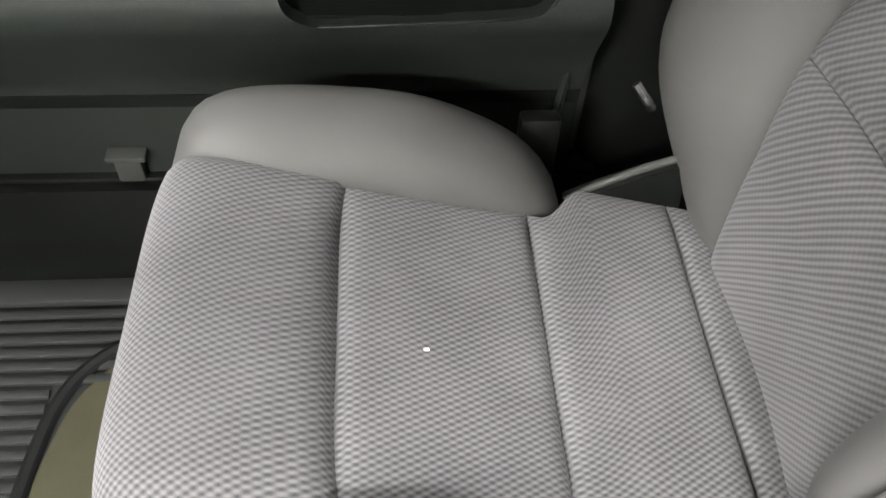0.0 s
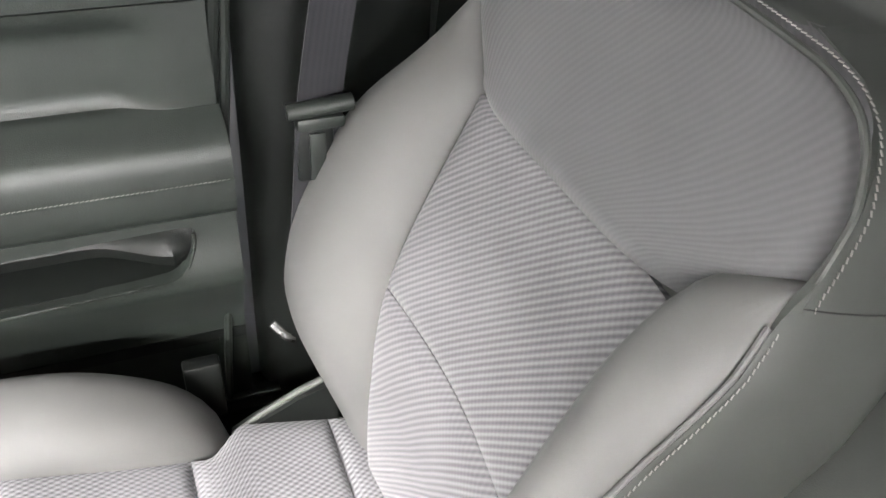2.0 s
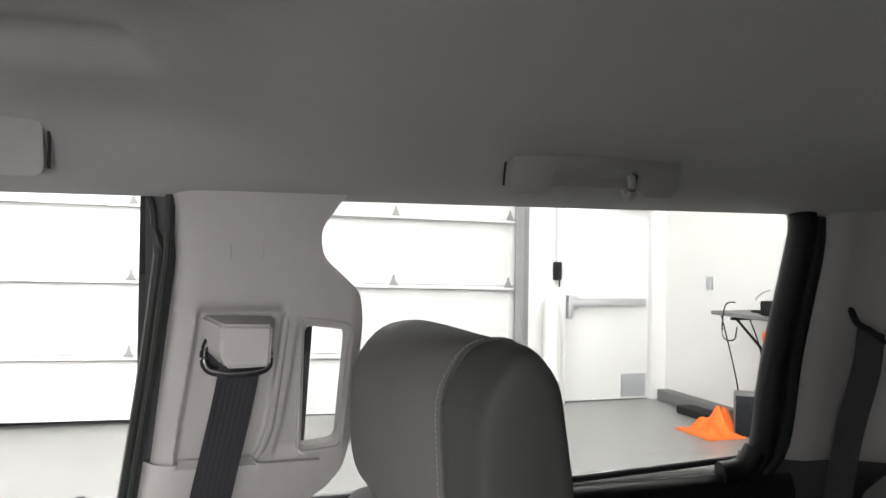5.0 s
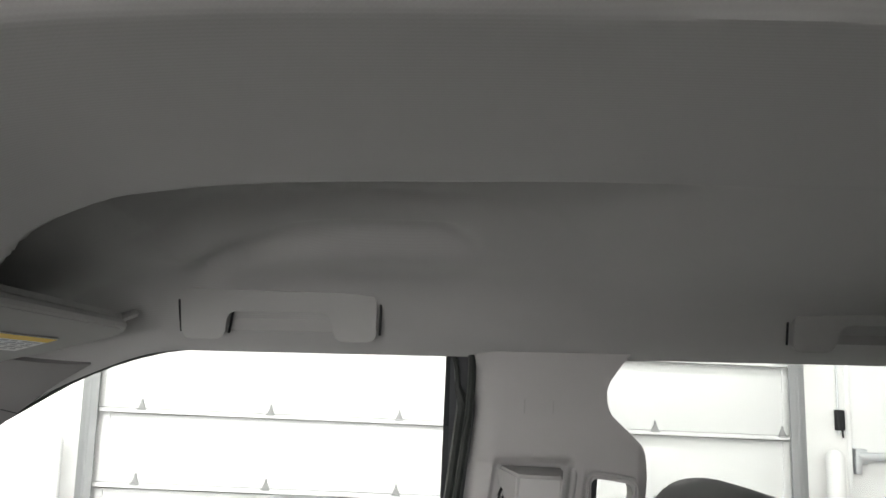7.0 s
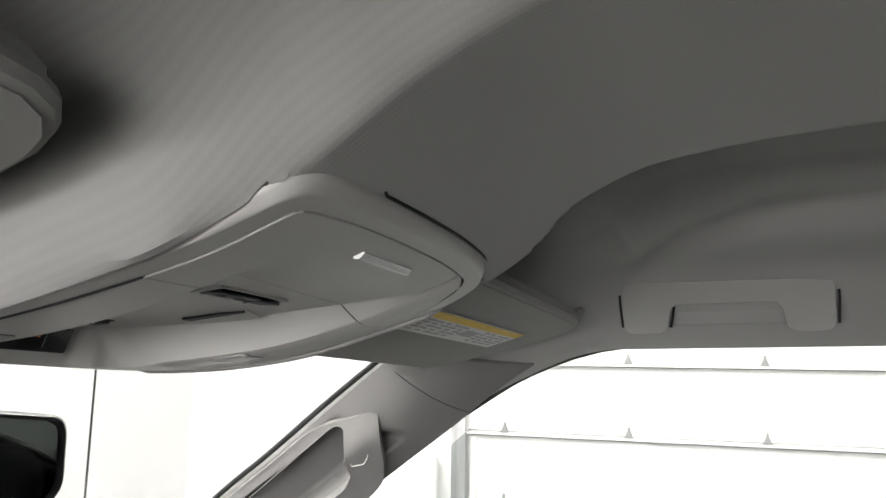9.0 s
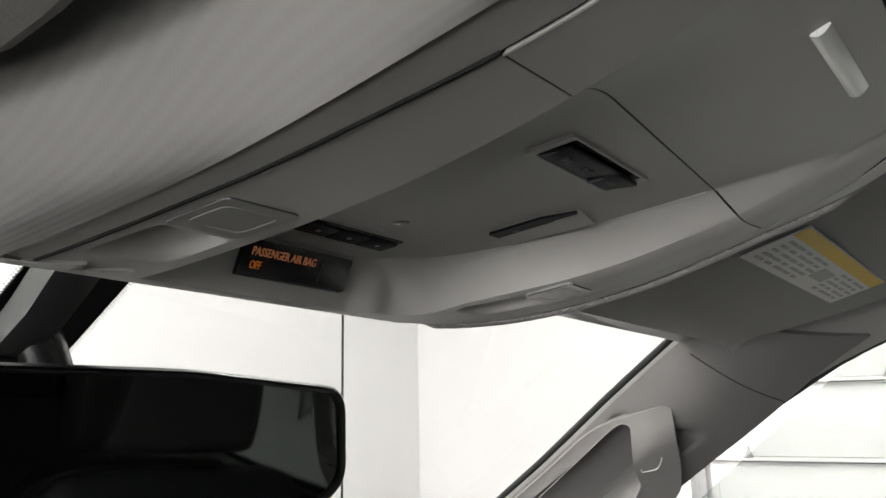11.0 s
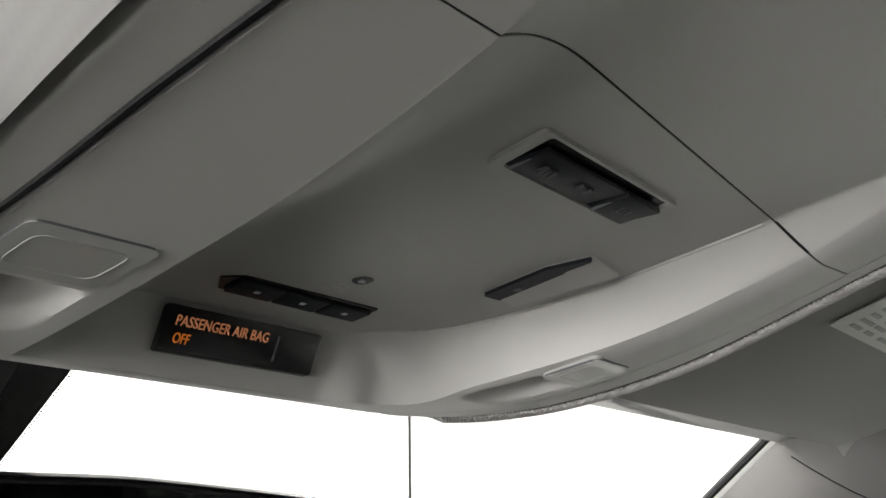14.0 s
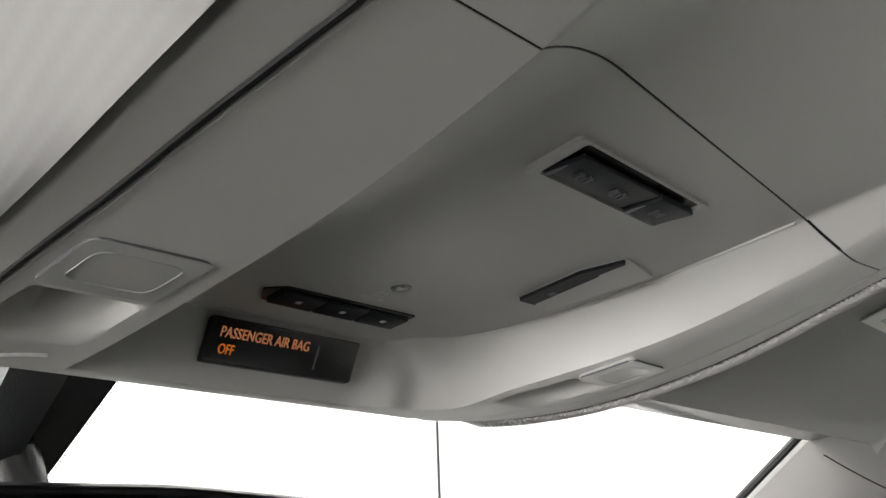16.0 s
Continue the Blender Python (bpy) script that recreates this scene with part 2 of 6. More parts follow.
def box(x0, x1, y0, y1, z0, z1, bevel=0.0, seg=2, m=None):
    bm = bmesh.new()
    bmesh.ops.create_cube(bm, size=1)
    for v in bm.verts:
        v.co = Vector(((x0 + x1) / 2 + v.co.x * (x1 - x0), (y0 + y1) / 2 + v.co.y * (y1 - y0), (z0 + z1) / 2 + v.co.z * (z1 - z0)))
    if bevel:
        bmesh.ops.bevel(bm, geom=bm.edges[:], offset=bevel, segments=seg, affect="EDGES", profile=0.5)
    if m:
        bm.transform(m)
    return bm


def join(*bms):
    out = bms[0]
    for b in bms[1:]:
        me = bpy.data.meshes.new("tmp")
        b.to_mesh(me)
        b.free()
        out.from_mesh(me)
        bpy.data.meshes.remove(me)
    return out


def sheet(fn, nu, nv, back=None, uv=None, thick=0.01):
    """A closed slab whose front is fn(u, v); back(u, v) its rear, or an offset along the normal by thick."""
    bm = bmesh.new()
    lay = bm.loops.layers.uv.new("UVMap")
    P = [[Vector(fn(i / nu, j / nv)) for j in range(nv + 1)] for i in range(nu + 1)]
    if back:
        Q = [[Vector(back(i / nu, j / nv)) for j in range(nv + 1)] for i in range(nu + 1)]
    else:
        Q = []
        for i in range(nu + 1):
            row = []
            for j in range(nv + 1):
                du = P[min(i + 1, nu)][j] - P[max(i - 1, 0)][j]
                dv = P[i][min(j + 1, nv)] - P[i][max(j - 1, 0)]
                n = du.cross(dv)
                n.normalize()
                row.append(P[i][j] - n * thick)
            Q.append(row)
    A = [[bm.verts.new(p) for p in row] for row in P]
    B = [[bm.verts.new(p) for p in row] for row in Q]
    w = {}
    for i in range(nu + 1):
        for j in range(nv + 1):
            t = uv(i / nu, j / nv) if uv else (P[i][j].x, P[i][j].y)
            w[A[i][j]] = w[B[i][j]] = t

    def face(*vs):
        try:
            f = bm.faces.new(vs)
        except ValueError:
            return
        for l in f.loops:
            l[lay].uv = w[l.vert]
    for i in range(nu):
        for j in range(nv):
            face(A[i][j], A[i + 1][j], A[i + 1][j + 1], A[i][j + 1])
            face(B[i][j], B[i][j + 1], B[i + 1][j + 1], B[i + 1][j])
    for i in range(nu):
        face(A[i][0], B[i][0], B[i + 1][0], A[i + 1][0])
        face(A[i][nv], A[i + 1][nv], B[i + 1][nv], B[i][nv])
    for j in range(nv):
        face(A[0][j], A[0][j + 1], B[0][j + 1], B[0][j])
        face(A[nu][j], B[nu][j], B[nu][j + 1], A[nu][j + 1])
    return bm


def loft(rings, closed_ends=True):
    """Rings of equal count of points, joined to a skin."""
    bm = bmesh.new()
    R = [[bm.verts.new(p) for p in r] for r in rings]
    n = len(R[0])
    for a, b in zip(R, R[1:]):
        for k in range(n):
            bm.faces.new((a[k], a[(k + 1) % n], b[(k + 1) % n], b[k]))
    if closed_ends:
        bm.faces.new(R[0][::-1])
        bm.faces.new(R[-1])
    bmesh.ops.recalc_face_normals(bm, faces=bm.faces[:])
    return bm


def tube(points, radius, n=8, closed=False, flat=None):
    """A round rod along points; flat=(width direction, half width) makes it a strap."""
    pts = [Vector(p) for p in points]
    rings = []
    for i, p in enumerate(pts):
        a = pts[i - 1] if (i or closed) else p
        b = pts[(i + 1) % len(pts)] if (i < len(pts) - 1 or closed) else p
        d = (b - a).normalized()
        s = d.cross(Vector((0, 0, 1)) if abs(d.z) < 0.95 else Vector((1, 0, 0))).normalized()
        if flat:
            s = Vector(flat[0]).normalized()
            t = s.cross(d).normalized()
            hw = flat[1]
            rings.append([p + s * hw * math.cos(k * 2 * math.pi / n) + t * radius * math.sin(k * 2 * math.pi / n) for k in range(n)])
        else:
            t = d.cross(s)
            rad = radius[i] if isinstance(radius, (list, tuple)) else radius
            rings.append([p + rad * (s * math.cos(k * 2 * math.pi / n) + t * math.sin(k * 2 * math.pi / n)) for k in range(n)])
    if closed:
        rings.append(rings[0])
        bm = loft(rings, False)
        bmesh.ops.remove_doubles(bm, verts=bm.verts[:], dist=1e-6)
        return bm
    return loft(rings)


def strap(points, side, half, thick):
    """A flat band with UVs along its length."""
    pts = [Vector(p) for p in points]
    L = [0]
    for a, b in zip(pts, pts[1:]):
        L.append(L[-1] + (b - a).length)
    n = len(pts) - 1
    s = Vector(side).normalized()

    def at(v):
        i = min(int(v * n + 1e-6), n)
        return pts[i], L[i]
    return sheet(lambda u, v: at(v)[0] + s * (2 * u - 1) * half, 4, n, uv=lambda u, v: (u * 2 * half, at(v)[1]), thick=thick)


def spline(pts, n):
    """Catmull-Rom through points, n per span."""
    P = [Vector(p) for p in pts]
    out = []
    for i in range(len(P) - 1):
        p0, p1, p2, p3 = P[max(i - 1, 0)], P[i], P[i + 1], P[min(i + 2, len(P) - 1)]
        for k in range(n):
            t = k / n
            out.append(0.5 * ((2 * p1) + (p2 - p0) * t + (2 * p0 - 5 * p1 + 4 * p2 - p3) * t * t + (3 * p1 - p0 - 3 * p2 + p3) * t ** 3))
    out.append(P[-1])
    return out


def lerp_table(tab, x):
    """Smooth value from rows (x, value)."""
    if x <= tab[0][0]:
        return tab[0][1]
    for (a, va), (b, vb) in zip(tab, tab[1:]):
        if x <= b:
            t = (x - a) / (b - a)
            return va + (vb - va) * t
    return tab[-1][1]


def curve_table(tab, x):
    """Catmull-Rom value from rows (x, value)."""
    n = len(tab)
    if x <= tab[0][0]:
        return tab[0][1] + (x - tab[0][0]) * (tab[1][1] - tab[0][1]) / (tab[1][0] - tab[0][0])
    if x >= tab[-1][0]:
        return tab[-1][1] + (x - tab[-1][0]) * (tab[-1][1] - tab[-2][1]) / (tab[-1][0] - tab[-2][0])
    for i in range(n - 1):
        a, b = tab[i], tab[i + 1]
        if x <= b[0]:
            h = b[0] - a[0]
            t = (x - a[0]) / h
            m0 = (b[1] - tab[max(i - 1, 0)][1]) / (b[0] - tab[max(i - 1, 0)][0])
            q = tab[min(i + 2, n - 1)]
            m1 = (q[1] - a[1]) / (q[0] - a[0])
            return (2 * t ** 3 - 3 * t * t + 1) * a[1] + (t ** 3 - 2 * t * t + t) * h * m0 + (-2 * t ** 3 + 3 * t * t) * b[1] + (t ** 3 - t * t) * h * m1


def sstep(a, b, x):
    t = min(1, max(0, (x - a) / (b - a)))
    return t * t * (3 - 2 * t)


def rounded(outline, r, n=5):
    """A polygon's corners rounded: list of 2D points."""
    out = []
    N = len(outline)
    for i in range(N):
        p, a, b = Vector(outline[i]), Vector(outline[i - 1]), Vector(outline[(i + 1) % N])
        ra = min(r, (a - p).length * 0.45, (b - p).length * 0.45)
        s, e = p + (a - p).normalized() * ra, p + (b - p).normalized() * ra
        for k in range(n + 1):
            t = k / n
            out.append(((1 - t) ** 2) * s + 2 * t * (1 - t) * p + t * t * e)
    return out


def plate(outline, holes, place, thick, cuts=((), ())):
    """A flat or bent plate: 2D outline with holes, each point laid by place(a, b, depth); depth 0 is the front."""
    bm = bmesh.new()
    loops = [outline, *holes]
    for lp in loops:
        vs = [bm.verts.new((p[0], p[1], 0)) for p in lp]
        for k in range(len(vs)):
            bm.edges.new((vs[k], vs[(k + 1) % len(vs)]))
    bmesh.ops.triangle_fill(bm, edges=bm.edges[:], use_beauty=True, use_dissolve=False)
    for axis, values in enumerate(cuts):
        n = Vector((1, 0, 0)) if axis == 0 else Vector((0, 1, 0))
        for c in values:
            bmesh.ops.bisect_plane(bm, geom=bm.verts[:] + bm.edges[:] + bm.faces[:], plane_co=n * c, plane_no=n, dist=1e-6)
    fr = bm.faces[:]
    res = bmesh.ops.extrude_face_region(bm, geom=fr)
    for g in res["geom"]:
        if isinstance(g, bmesh.types.BMVert):
            g.co.z = 1
    for v in bm.verts:
        v.co = Vector(place(v.co.x, v.co.y, min(1, max(0, v.co.z / 1.0)) * thick))
    bmesh.ops.recalc_face_normals(bm, faces=bm.faces[:])
    return bm


def steps(a, b, n):
    return [a + (b - a) * (i + 0.5) / n for i in range(n)]


def stitches(points, parent, normal, size=(0.0036, 0.0012), step=0.0046, name="stitching"):
    """A row of short threads along a line, one joined mesh."""
    pts = [Vector(p) for p in points]
    bm = bmesh.new()
    done, due = 0.0, step / 2
    for a, b in zip(pts, pts[1:]):
        d = b - a
        L = d.length
        if L < 1e-7:
            continue
        d.normalize()
        s = Vector(normal).cross(d).normalized()
        nn = d.cross(s)
        while due < done + L:
            c = a + d * (due - done)
            due += step
            dd = (d + s * 0.25).normalized()
            vs = [bm.verts.new(c + dd * x * size[0] / 2 + s * y * size[1] / 2 + nn * z * size[1] / 2) for x in (-1, 1) for y, z in ((-1, 0), (0, 1), (1, 0), (0, -1))]
            for q in range(4):
                bm.faces.new((vs[q], vs[(q + 1) % 4], vs[4 + (q + 1) % 4], vs[4 + q]))
            bm.faces.new(vs[3::-1])
            bm.faces.new(vs[4:])
        done += L
    bmesh.ops.recalc_face_normals(bm, faces=bm.faces[:])
    return part(name, bm, M_STITCH, parent, "row of pale thread stitches")


# ---- garage: the setting round the truck ----
def structure(name, bm, material, label):
    return solid(name, bm, material, label, name.split("_")[0], kind="structure")


structure("floor_garage", box(GXL - 0.2, GX + 0.2, GY0 - 0.2, GY1 + 0.2, G0 - 0.2, G0), M_EPOXY, "grey sealed concrete garage floor")
structure("ceiling_garage", box(GXL - 0.2, GX + 0.2, GY0 - 0.2, GY1 + 0.2, GH, GH + 0.2), M_WHITE, "white painted garage ceiling")
structure("wall_north", box(GXL - 0.2, GX + 0.2, GY1, GY1 + 0.2, G0, GH), M_WHITE, "smooth white painted garage wall")
structure("wall_south", box(GXL - 0.2, GX + 0.2, GY0 - 0.2, GY0, G0, GH), M_WHITE, "white painted wall behind the wall shelf")
structure("wall_west", join(box(GXL - 0.2, GXL, GY0, WY0, G0, GH), box(GXL - 0.2, GXL, WY1, GY1, G0, GH), box(GXL - 0.2, GXL, WY0, WY1, G0, WZ0), box(GXL - 0.2, GXL, WY0, WY1, WZ1, GH)), M_WHITE, "white painted garage wall with an opening for the added lamp")
# made-up window, only closes the opening behind the fill lamp
structure("window_west", box(GXL - 0.12, GXL - 0.10, WY0, WY1, WZ0, WZ1), M_WHITE, "plain white pane behind the added west lamp")
DY0, DY1 = -3.28, 2.62       # the sectional door's opening
JOINTS = [G0, 0.35, 0.96, 1.57, 2.18, 2.79, 3.40]
HEADZ = 3.40
east = join(box(GX, GX + 0.2, DY1, GY1, G0, GH), box(GX, GX + 0.2, DY0, DY1, HEADZ, GH), box(GX, GX + 0.2, -3.76, DY0, G0, GH),
            box(GX, GX + 0.2, GY0, -4.70, G0, GH), box(GX, GX + 0.2, -4.70, -3.76, 1.83, GH))
structure("wall_east", east, M_WHITE, "white painted wall with the door openings")

# sectional door
gdoor = thing("sectional_garage_door", "closed white steel sectional garage door with horizontal struts", "garage door", (GX, 0, G0 + 0.035))
gdoor.rotation_euler = (0.0201, 0, 0)
for k in range(6):
    z0, z1 = JOINTS[k], JOINTS[k + 1]
    sec = box(GX + 0.02, GX + 0.07, DY0, DY1, z0 + 0.003, z1 - 0.003, 0.004)
    for yy in (DY0 + 0.05, DY1 - 0.11):
        join(sec, box(GX + 0.005, GX + 0.025, yy, yy + 0.06, z0 + 0.01, z1 - 0.01))
    s = part("door_section", sec, M_DOORWH, gdoor)
    s.matrix_parent_inverse = Matrix.Translation((-GX, 0, -G0))
    if k:
        b = box(GX - 0.045, GX + 0.022, DY0 + 0.02, DY1 - 0.02, z0 - 0.045, z0 - 0.028, 0.003)
        join(b, box(GX - 0.045, GX - 0.038, DY0 + 0.02, DY1 - 0.02, z0 - 0.045, z0 - 0.012), box(GX + 0.0, GX + 0.022, DY0 + 0.02, DY1 - 0.02, z0 - 0.045, z0 + 0.0))
        s = part("strut", b, M_DOORWH, gdoor, "white ribbed steel strut")
        s.matrix_parent_inverse = Matrix.Translation((-GX, 0, -G0))
        for j in range(6):
            y = 2.25 - 1.083 * j
            br = plate([(-0.032, -0.03), (0.032, -0.03), (0.032, 0.03), (0.012, 0.07), (0.006, 0.115), (-0.006, 0.115), (-0.012, 0.07), (-0.032, 0.03)], [],
                       lambda a, c, d, y=y, z0=z0: (GX + 0.018 - 0.02 + d, y + 0.85 * a, z0 - 0.01 + 0.8 * c), 0.02)
            join(br, tube([(GX - 0.005, y - 0.04, z0 - 0.01), (GX - 0.005, y + 0.04, z0 - 0.01)], 0.011))
            s = part("hinge", br, M_HINGEDK, gdoor, "galvanised door hinge")
            s.matrix_parent_inverse = Matrix.Translation((-GX, 0, -G0))
for y, sgn in ((DY0, -1), (DY1, 1)):
    tr = box(GX - 0.09, GX + 0.0, min(y, y + sgn * 0.035), max(y, y + sgn * 0.035), G0, GH - 0.9, 0.004)
    join(tr, box(GX - 0.09, GX - 0.075, min(y - sgn * 0.06, y), max(y - sgn * 0.06, y), G0, GH - 0.9), box(GX - 0.02, GX - 0.002, min(y, y + sgn * 0.10), max(y, y + sgn * 0.10), G0, GH - 0.9))
    solid("door_track", tr, M_HINGE, "galvanised steel garage door track on the wall", "door track", "garage door tracks")
for y in (-3.52, 2.84):
    bo = tube([(GX - 0.22, y, G0), (GX - 0.22, y, 0.76), (GX - 0.22, y, 0.805), (GX - 0.22, y, 0.83), (GX - 0.22, y, 0.84)], [0.075, 0.075, 0.068, 0.045, 0.012], 20)
    solid("bollard", bo, M_DOORWH, "white round bollard beside the garage door", "bollard", "bollards")
conduit = thing("pull_switch", "dark switch box on a thin grey conduit", "switch", (GX - 0.02, -3.66, 1.07))
for nm, bm, mt in (("conduit", tube([(-0.0, 0, -0.12), (0, 0, 2.2)], 0.01), M_STEEL), ("switch_box", box(-0.05, 0.01, -0.035, 0.035, -0.08, 0.09, 0.008), M_RUBBER),
                   ("lever", tube([(-0.045, 0.0, 0.02), (-0.07, 0.0, -0.14)], 0.009), M_RUBBER)):
    part(nm, bm, mt, conduit)

# man door
md = thing("exit_door", "closed white steel exit door with a push bar", "door", (GX + 0.02, -4.23, G0), kind="structure")
part("door_leaf", box(0.03, 0.08, -0.455, 0.455, 0.01, 1.94, 0.004), M_DOORWH, md)
part("door_frame", join(box(-0.03, 0.12, 0.46, 0.50, 0, 1.99, 0.004), box(-0.03, 0.12, -0.50, -0.46, 0, 1.99, 0.004), box(-0.03, 0.12, -0.46, 0.46, 1.95, 1.99, 0.004)), M_DOORWH, md)
part("push_bar", join(box(-0.06, -0.01, -0.38, 0.42, 0.91, 0.98, 0.012), box(-0.05, 0.04, 0.34, 0.44, 0.88, 1.01, 0.01)), M_STEEL, md, "grey steel push bar")
part("latch", box(-0.07, 0.0, 0.40, 0.45, 0.80, 0.95, 0.008), M_STEEL, md)
part("door_closer", join(box(-0.05, 0.03, -0.40, -0.12, 1.84, 1.91, 0.01), tube([(-0.03, -0.15, 1.91), (-0.09, 0.05, 1.93), (0.0, 0.2, 1.95)], 0.008)), M_STEEL, md)
part("kick_plate", box(0.024, 0.034, -0.43, -0.16, 0.03, 0.25), M_STEEL, md, "brushed steel kick plate")

# wall shelf with the computer
shelf = thing("wall_shelf", "thin grey shelf board on black folding brackets", "shelf", (4.98, GY0, 0.775))
part("board", box(-1.3, 0.50, 0.0, 0.50, 0.0, 0.03, 0.004), M_TABLE, shelf)
for x in (0.30, -0.35, -1.0):
    part("bracket", join(tube([(x, 0.02, -0.02), (x, 0.46, -0.02)], 0.012), tube([(x, 0.02, -0.02), (x, 0.02, -0.42)], 0.012), tube([(x, 0.03, -0.40), (x, 0.40, -0.03)], 0.011)), M_RUBBER, shelf, "black steel bracket")
lap = thing("laptop", "open laptop with a bluish screen on the shelf", "laptop", (4.70, GY0 + 0.24, 0.806))
part("keyboard_base", box(-0.22, 0.22, -0.10, 0.20, 0.0, 0.022, 0.006), M_BUTTON, lap)
LT = Matrix.Translation((0, -0.10, 0.02)) @ Matrix.Rotation(radians(10), 4, "X")
lid = part("screen_lid", box(-0.235, 0.235, -0.008, 0.008, 0.0, 0.34, 0.006, m=LT), M_BUTTON, lap)
part("screen", box(-0.22, 0.22, 0.0085, 0.0095, 0.02, 0.325, m=LT), M_SCREEN, lid)
ld = thing("desk_lamp_arm", "small white and black desk gadget on the shelf", "gadget", (5.18, GY0 + 0.25, 0.806))
part("base", box(-0.07, 0.07, -0.05, 0.05, 0, 0.02, 0.006), M_RUBBER, ld)
part("arm", tube(spline([(0, 0, 0.02), (0.08, 0, 0.10), (0.0, 0, 0.16), (-0.1, 0, 0.19)], 4), 0.012), M_DOORWH, ld)
part("hook", tube(spline([(0.06, 0.2, 0.08), (0.12, 0.25, 0.05), (0.12, 0.27, -0.18), (-0.02, 0.27, -0.20), (-0.04, 0.26, -0.1)], 5), 0.005), M_RUBBER, ld)
for x, w, h, m_ in ((4.90, 0.14, 0.11, M_RUBBER), (4.78, 0.06, 0.15, M_BUTTON), (4.46, 0.20, 0.04, M_YELLOW), (4.62, 0.18, 0.05, M_BUTTON)):
    solid("shelf_box", box(x - w / 2, x + w / 2, GY0 + 0.30, GY0 + 0.44, 0.806, 0.806 + h, 0.01), m_, "small box lying on the wall shelf", "box", "boxes on the shelf")


def cloth(cx, cy, z1, w, h, seed, drape=True):
    rnd = random.Random(seed)
    ph = [rnd.uniform(0, 6) for _ in range(4)]

    def fn(u, v):
        x = cx + (u - 0.5) * w * (0.75 + 0.35 * v + 0.1 * math.sin(6 * v + ph[0]))
        y = cy + 0.035 * math.sin(9 * u + ph[1]) + 0.02 * math.sin(17 * u + 5 * v + ph[2])
        z = z1 - v * h * (0.85 + 0.25 * math.sin(5 * u + ph[3]))
        return (x, y, z)
    return sheet(fn, 14, 14, thick=0.004)


solid("orange_rag", cloth(4.755, GY0 + 0.50, 0.70, 0.22, 0.20, 3), M_ORANGE, "bright orange rag hanging from the shelf bracket", "cloth", angle=60)
solid("spray_bottle", join(box(4.71, 4.80, GY0 + 0.42, GY0 + 0.49, 0.40, 0.53, 0.015), tube([(4.755, GY0 + 0.455, 0.53), (4.755, GY0 + 0.455, 0.57)], 0.015)), M_BLUE, "blue plastic bottle hanging under the shelf", "bottle")
heap = sheet(lambda u, v: (5.44 + (u - 0.5) * 0.46, -4.36 + (v - 0.5) * 0.40, G0 + 0.012 + 0.15 * math.exp(-((u - 0.4) ** 2 + (v - 0.45) ** 2) * 6) * (1 + 0.35 * math.sin(13 * u + 7 * v) + 0.35 * math.sin(19 * v - 8 * u)) * (1 - abs(2 * u - 1) ** 4) * (1 - abs(2 * v - 1) ** 4)), 22, 20,
             back=lambda u, v: (5.44 + (u - 0.5) * 0.46, -4.36 + (v - 0.5) * 0.40, G0 + 0.002))
solid("rag_heap", heap, M_ORANGE, "crumpled orange cloth heaped on the floor", "cloth", angle=60)
cr = thing("equipment_case", "dark grey equipment case standing on the floor", "case", (5.245, -4.632, G0))
cr.rotation_euler = (0, 0, radians(55))
part("case_body", box(-0.185, 0.185, -0.05, 0.11, 0.0, 0.35, 0.012), M_TABLE, cr)
part("case_front", box(-0.15, 0.175, 0.11, 0.115, 0.02, 0.33, 0.002), M_BUTTON, cr)
solid("kerb_block", box(5.75, 6.85, GY0, GY0 + 0.12, G0, G0 + 0.11, 0.01), M_TABLE, "low grey block lying along the wall", "block")
solid("kerb_block", box(5.75, 6.25, GY0 + 0.13, GY0 + 0.30, G0, G0 + 0.07, 0.01), M_RUBBER, "low dark block lying along the wall", "block")
for i, pts in enumerate((((5.36, -4.36, 0.78), (5.50, -4.6, 0.3), (5.62, -4.75, -0.02), (5.55, -4.7, -0.12), (5.5, -4.55, -0.16)), ((5.10, -4.42, 0.78), (5.24, -4.65, 0.45), (5.50, -4.80, 0.12), (5.45, -4.8, 0.05)),
                         ((4.86, -4.45, 0.76), (5.02, -4.6, 0.2), (4.95, -4.7, 0.25), (5.0, -4.72, 0.10)), ((4.9, -4.45, 0.76), (4.92, -4.62, 0.3), (5.02, -4.70, 0.15), (5.1, -4.72, 0.10)))):
    solid("power_cable", tube(spline(pts, 6), 0.006, 6), M_RUBBER, "thin dark cable hanging from the shelf", "cable", "cables")
solid("wall_switch", box(6.15, 6.24, GY0, GY0 + 0.015, 0.93, 1.05, 0.004), M_STEEL, "small wall switch plate", "switch")
# fixtures for the assumed lamps, out of view
for lx, ly in LAMPS:
    fx = thing("ceiling_light", "white long LED ceiling fixture, assumed and out of view", "ceiling light", (lx, ly, GH), "garage ceiling lights")
    part("housing", box(-0.28, 0.28, -1.15, 1.15, -0.11, 0.0, 0.01), M_DOORWH, fx)
    part("diffuser", box(-0.25, 0.25, -1.1, 1.1, -0.135, -0.111), M_LED, fx)

# ---- truck cab: the shell ----
WTOP = [(-1.4, 1.343), (-0.95, 1.343), (-0.42, 1.346), (-0.2, 1.345), (0.03, 1.341), (0.156, 1.329), (0.231, 1.302), (0.308, 1.263), (0.385, 1.217), (0.50, 1.145), (0.62, 1.06)]


def pillar_x(z):
    """How far out the side of the cab stands: it leans in towards the roof."""
    return 0.781 - (z - 0.922) * 0.27


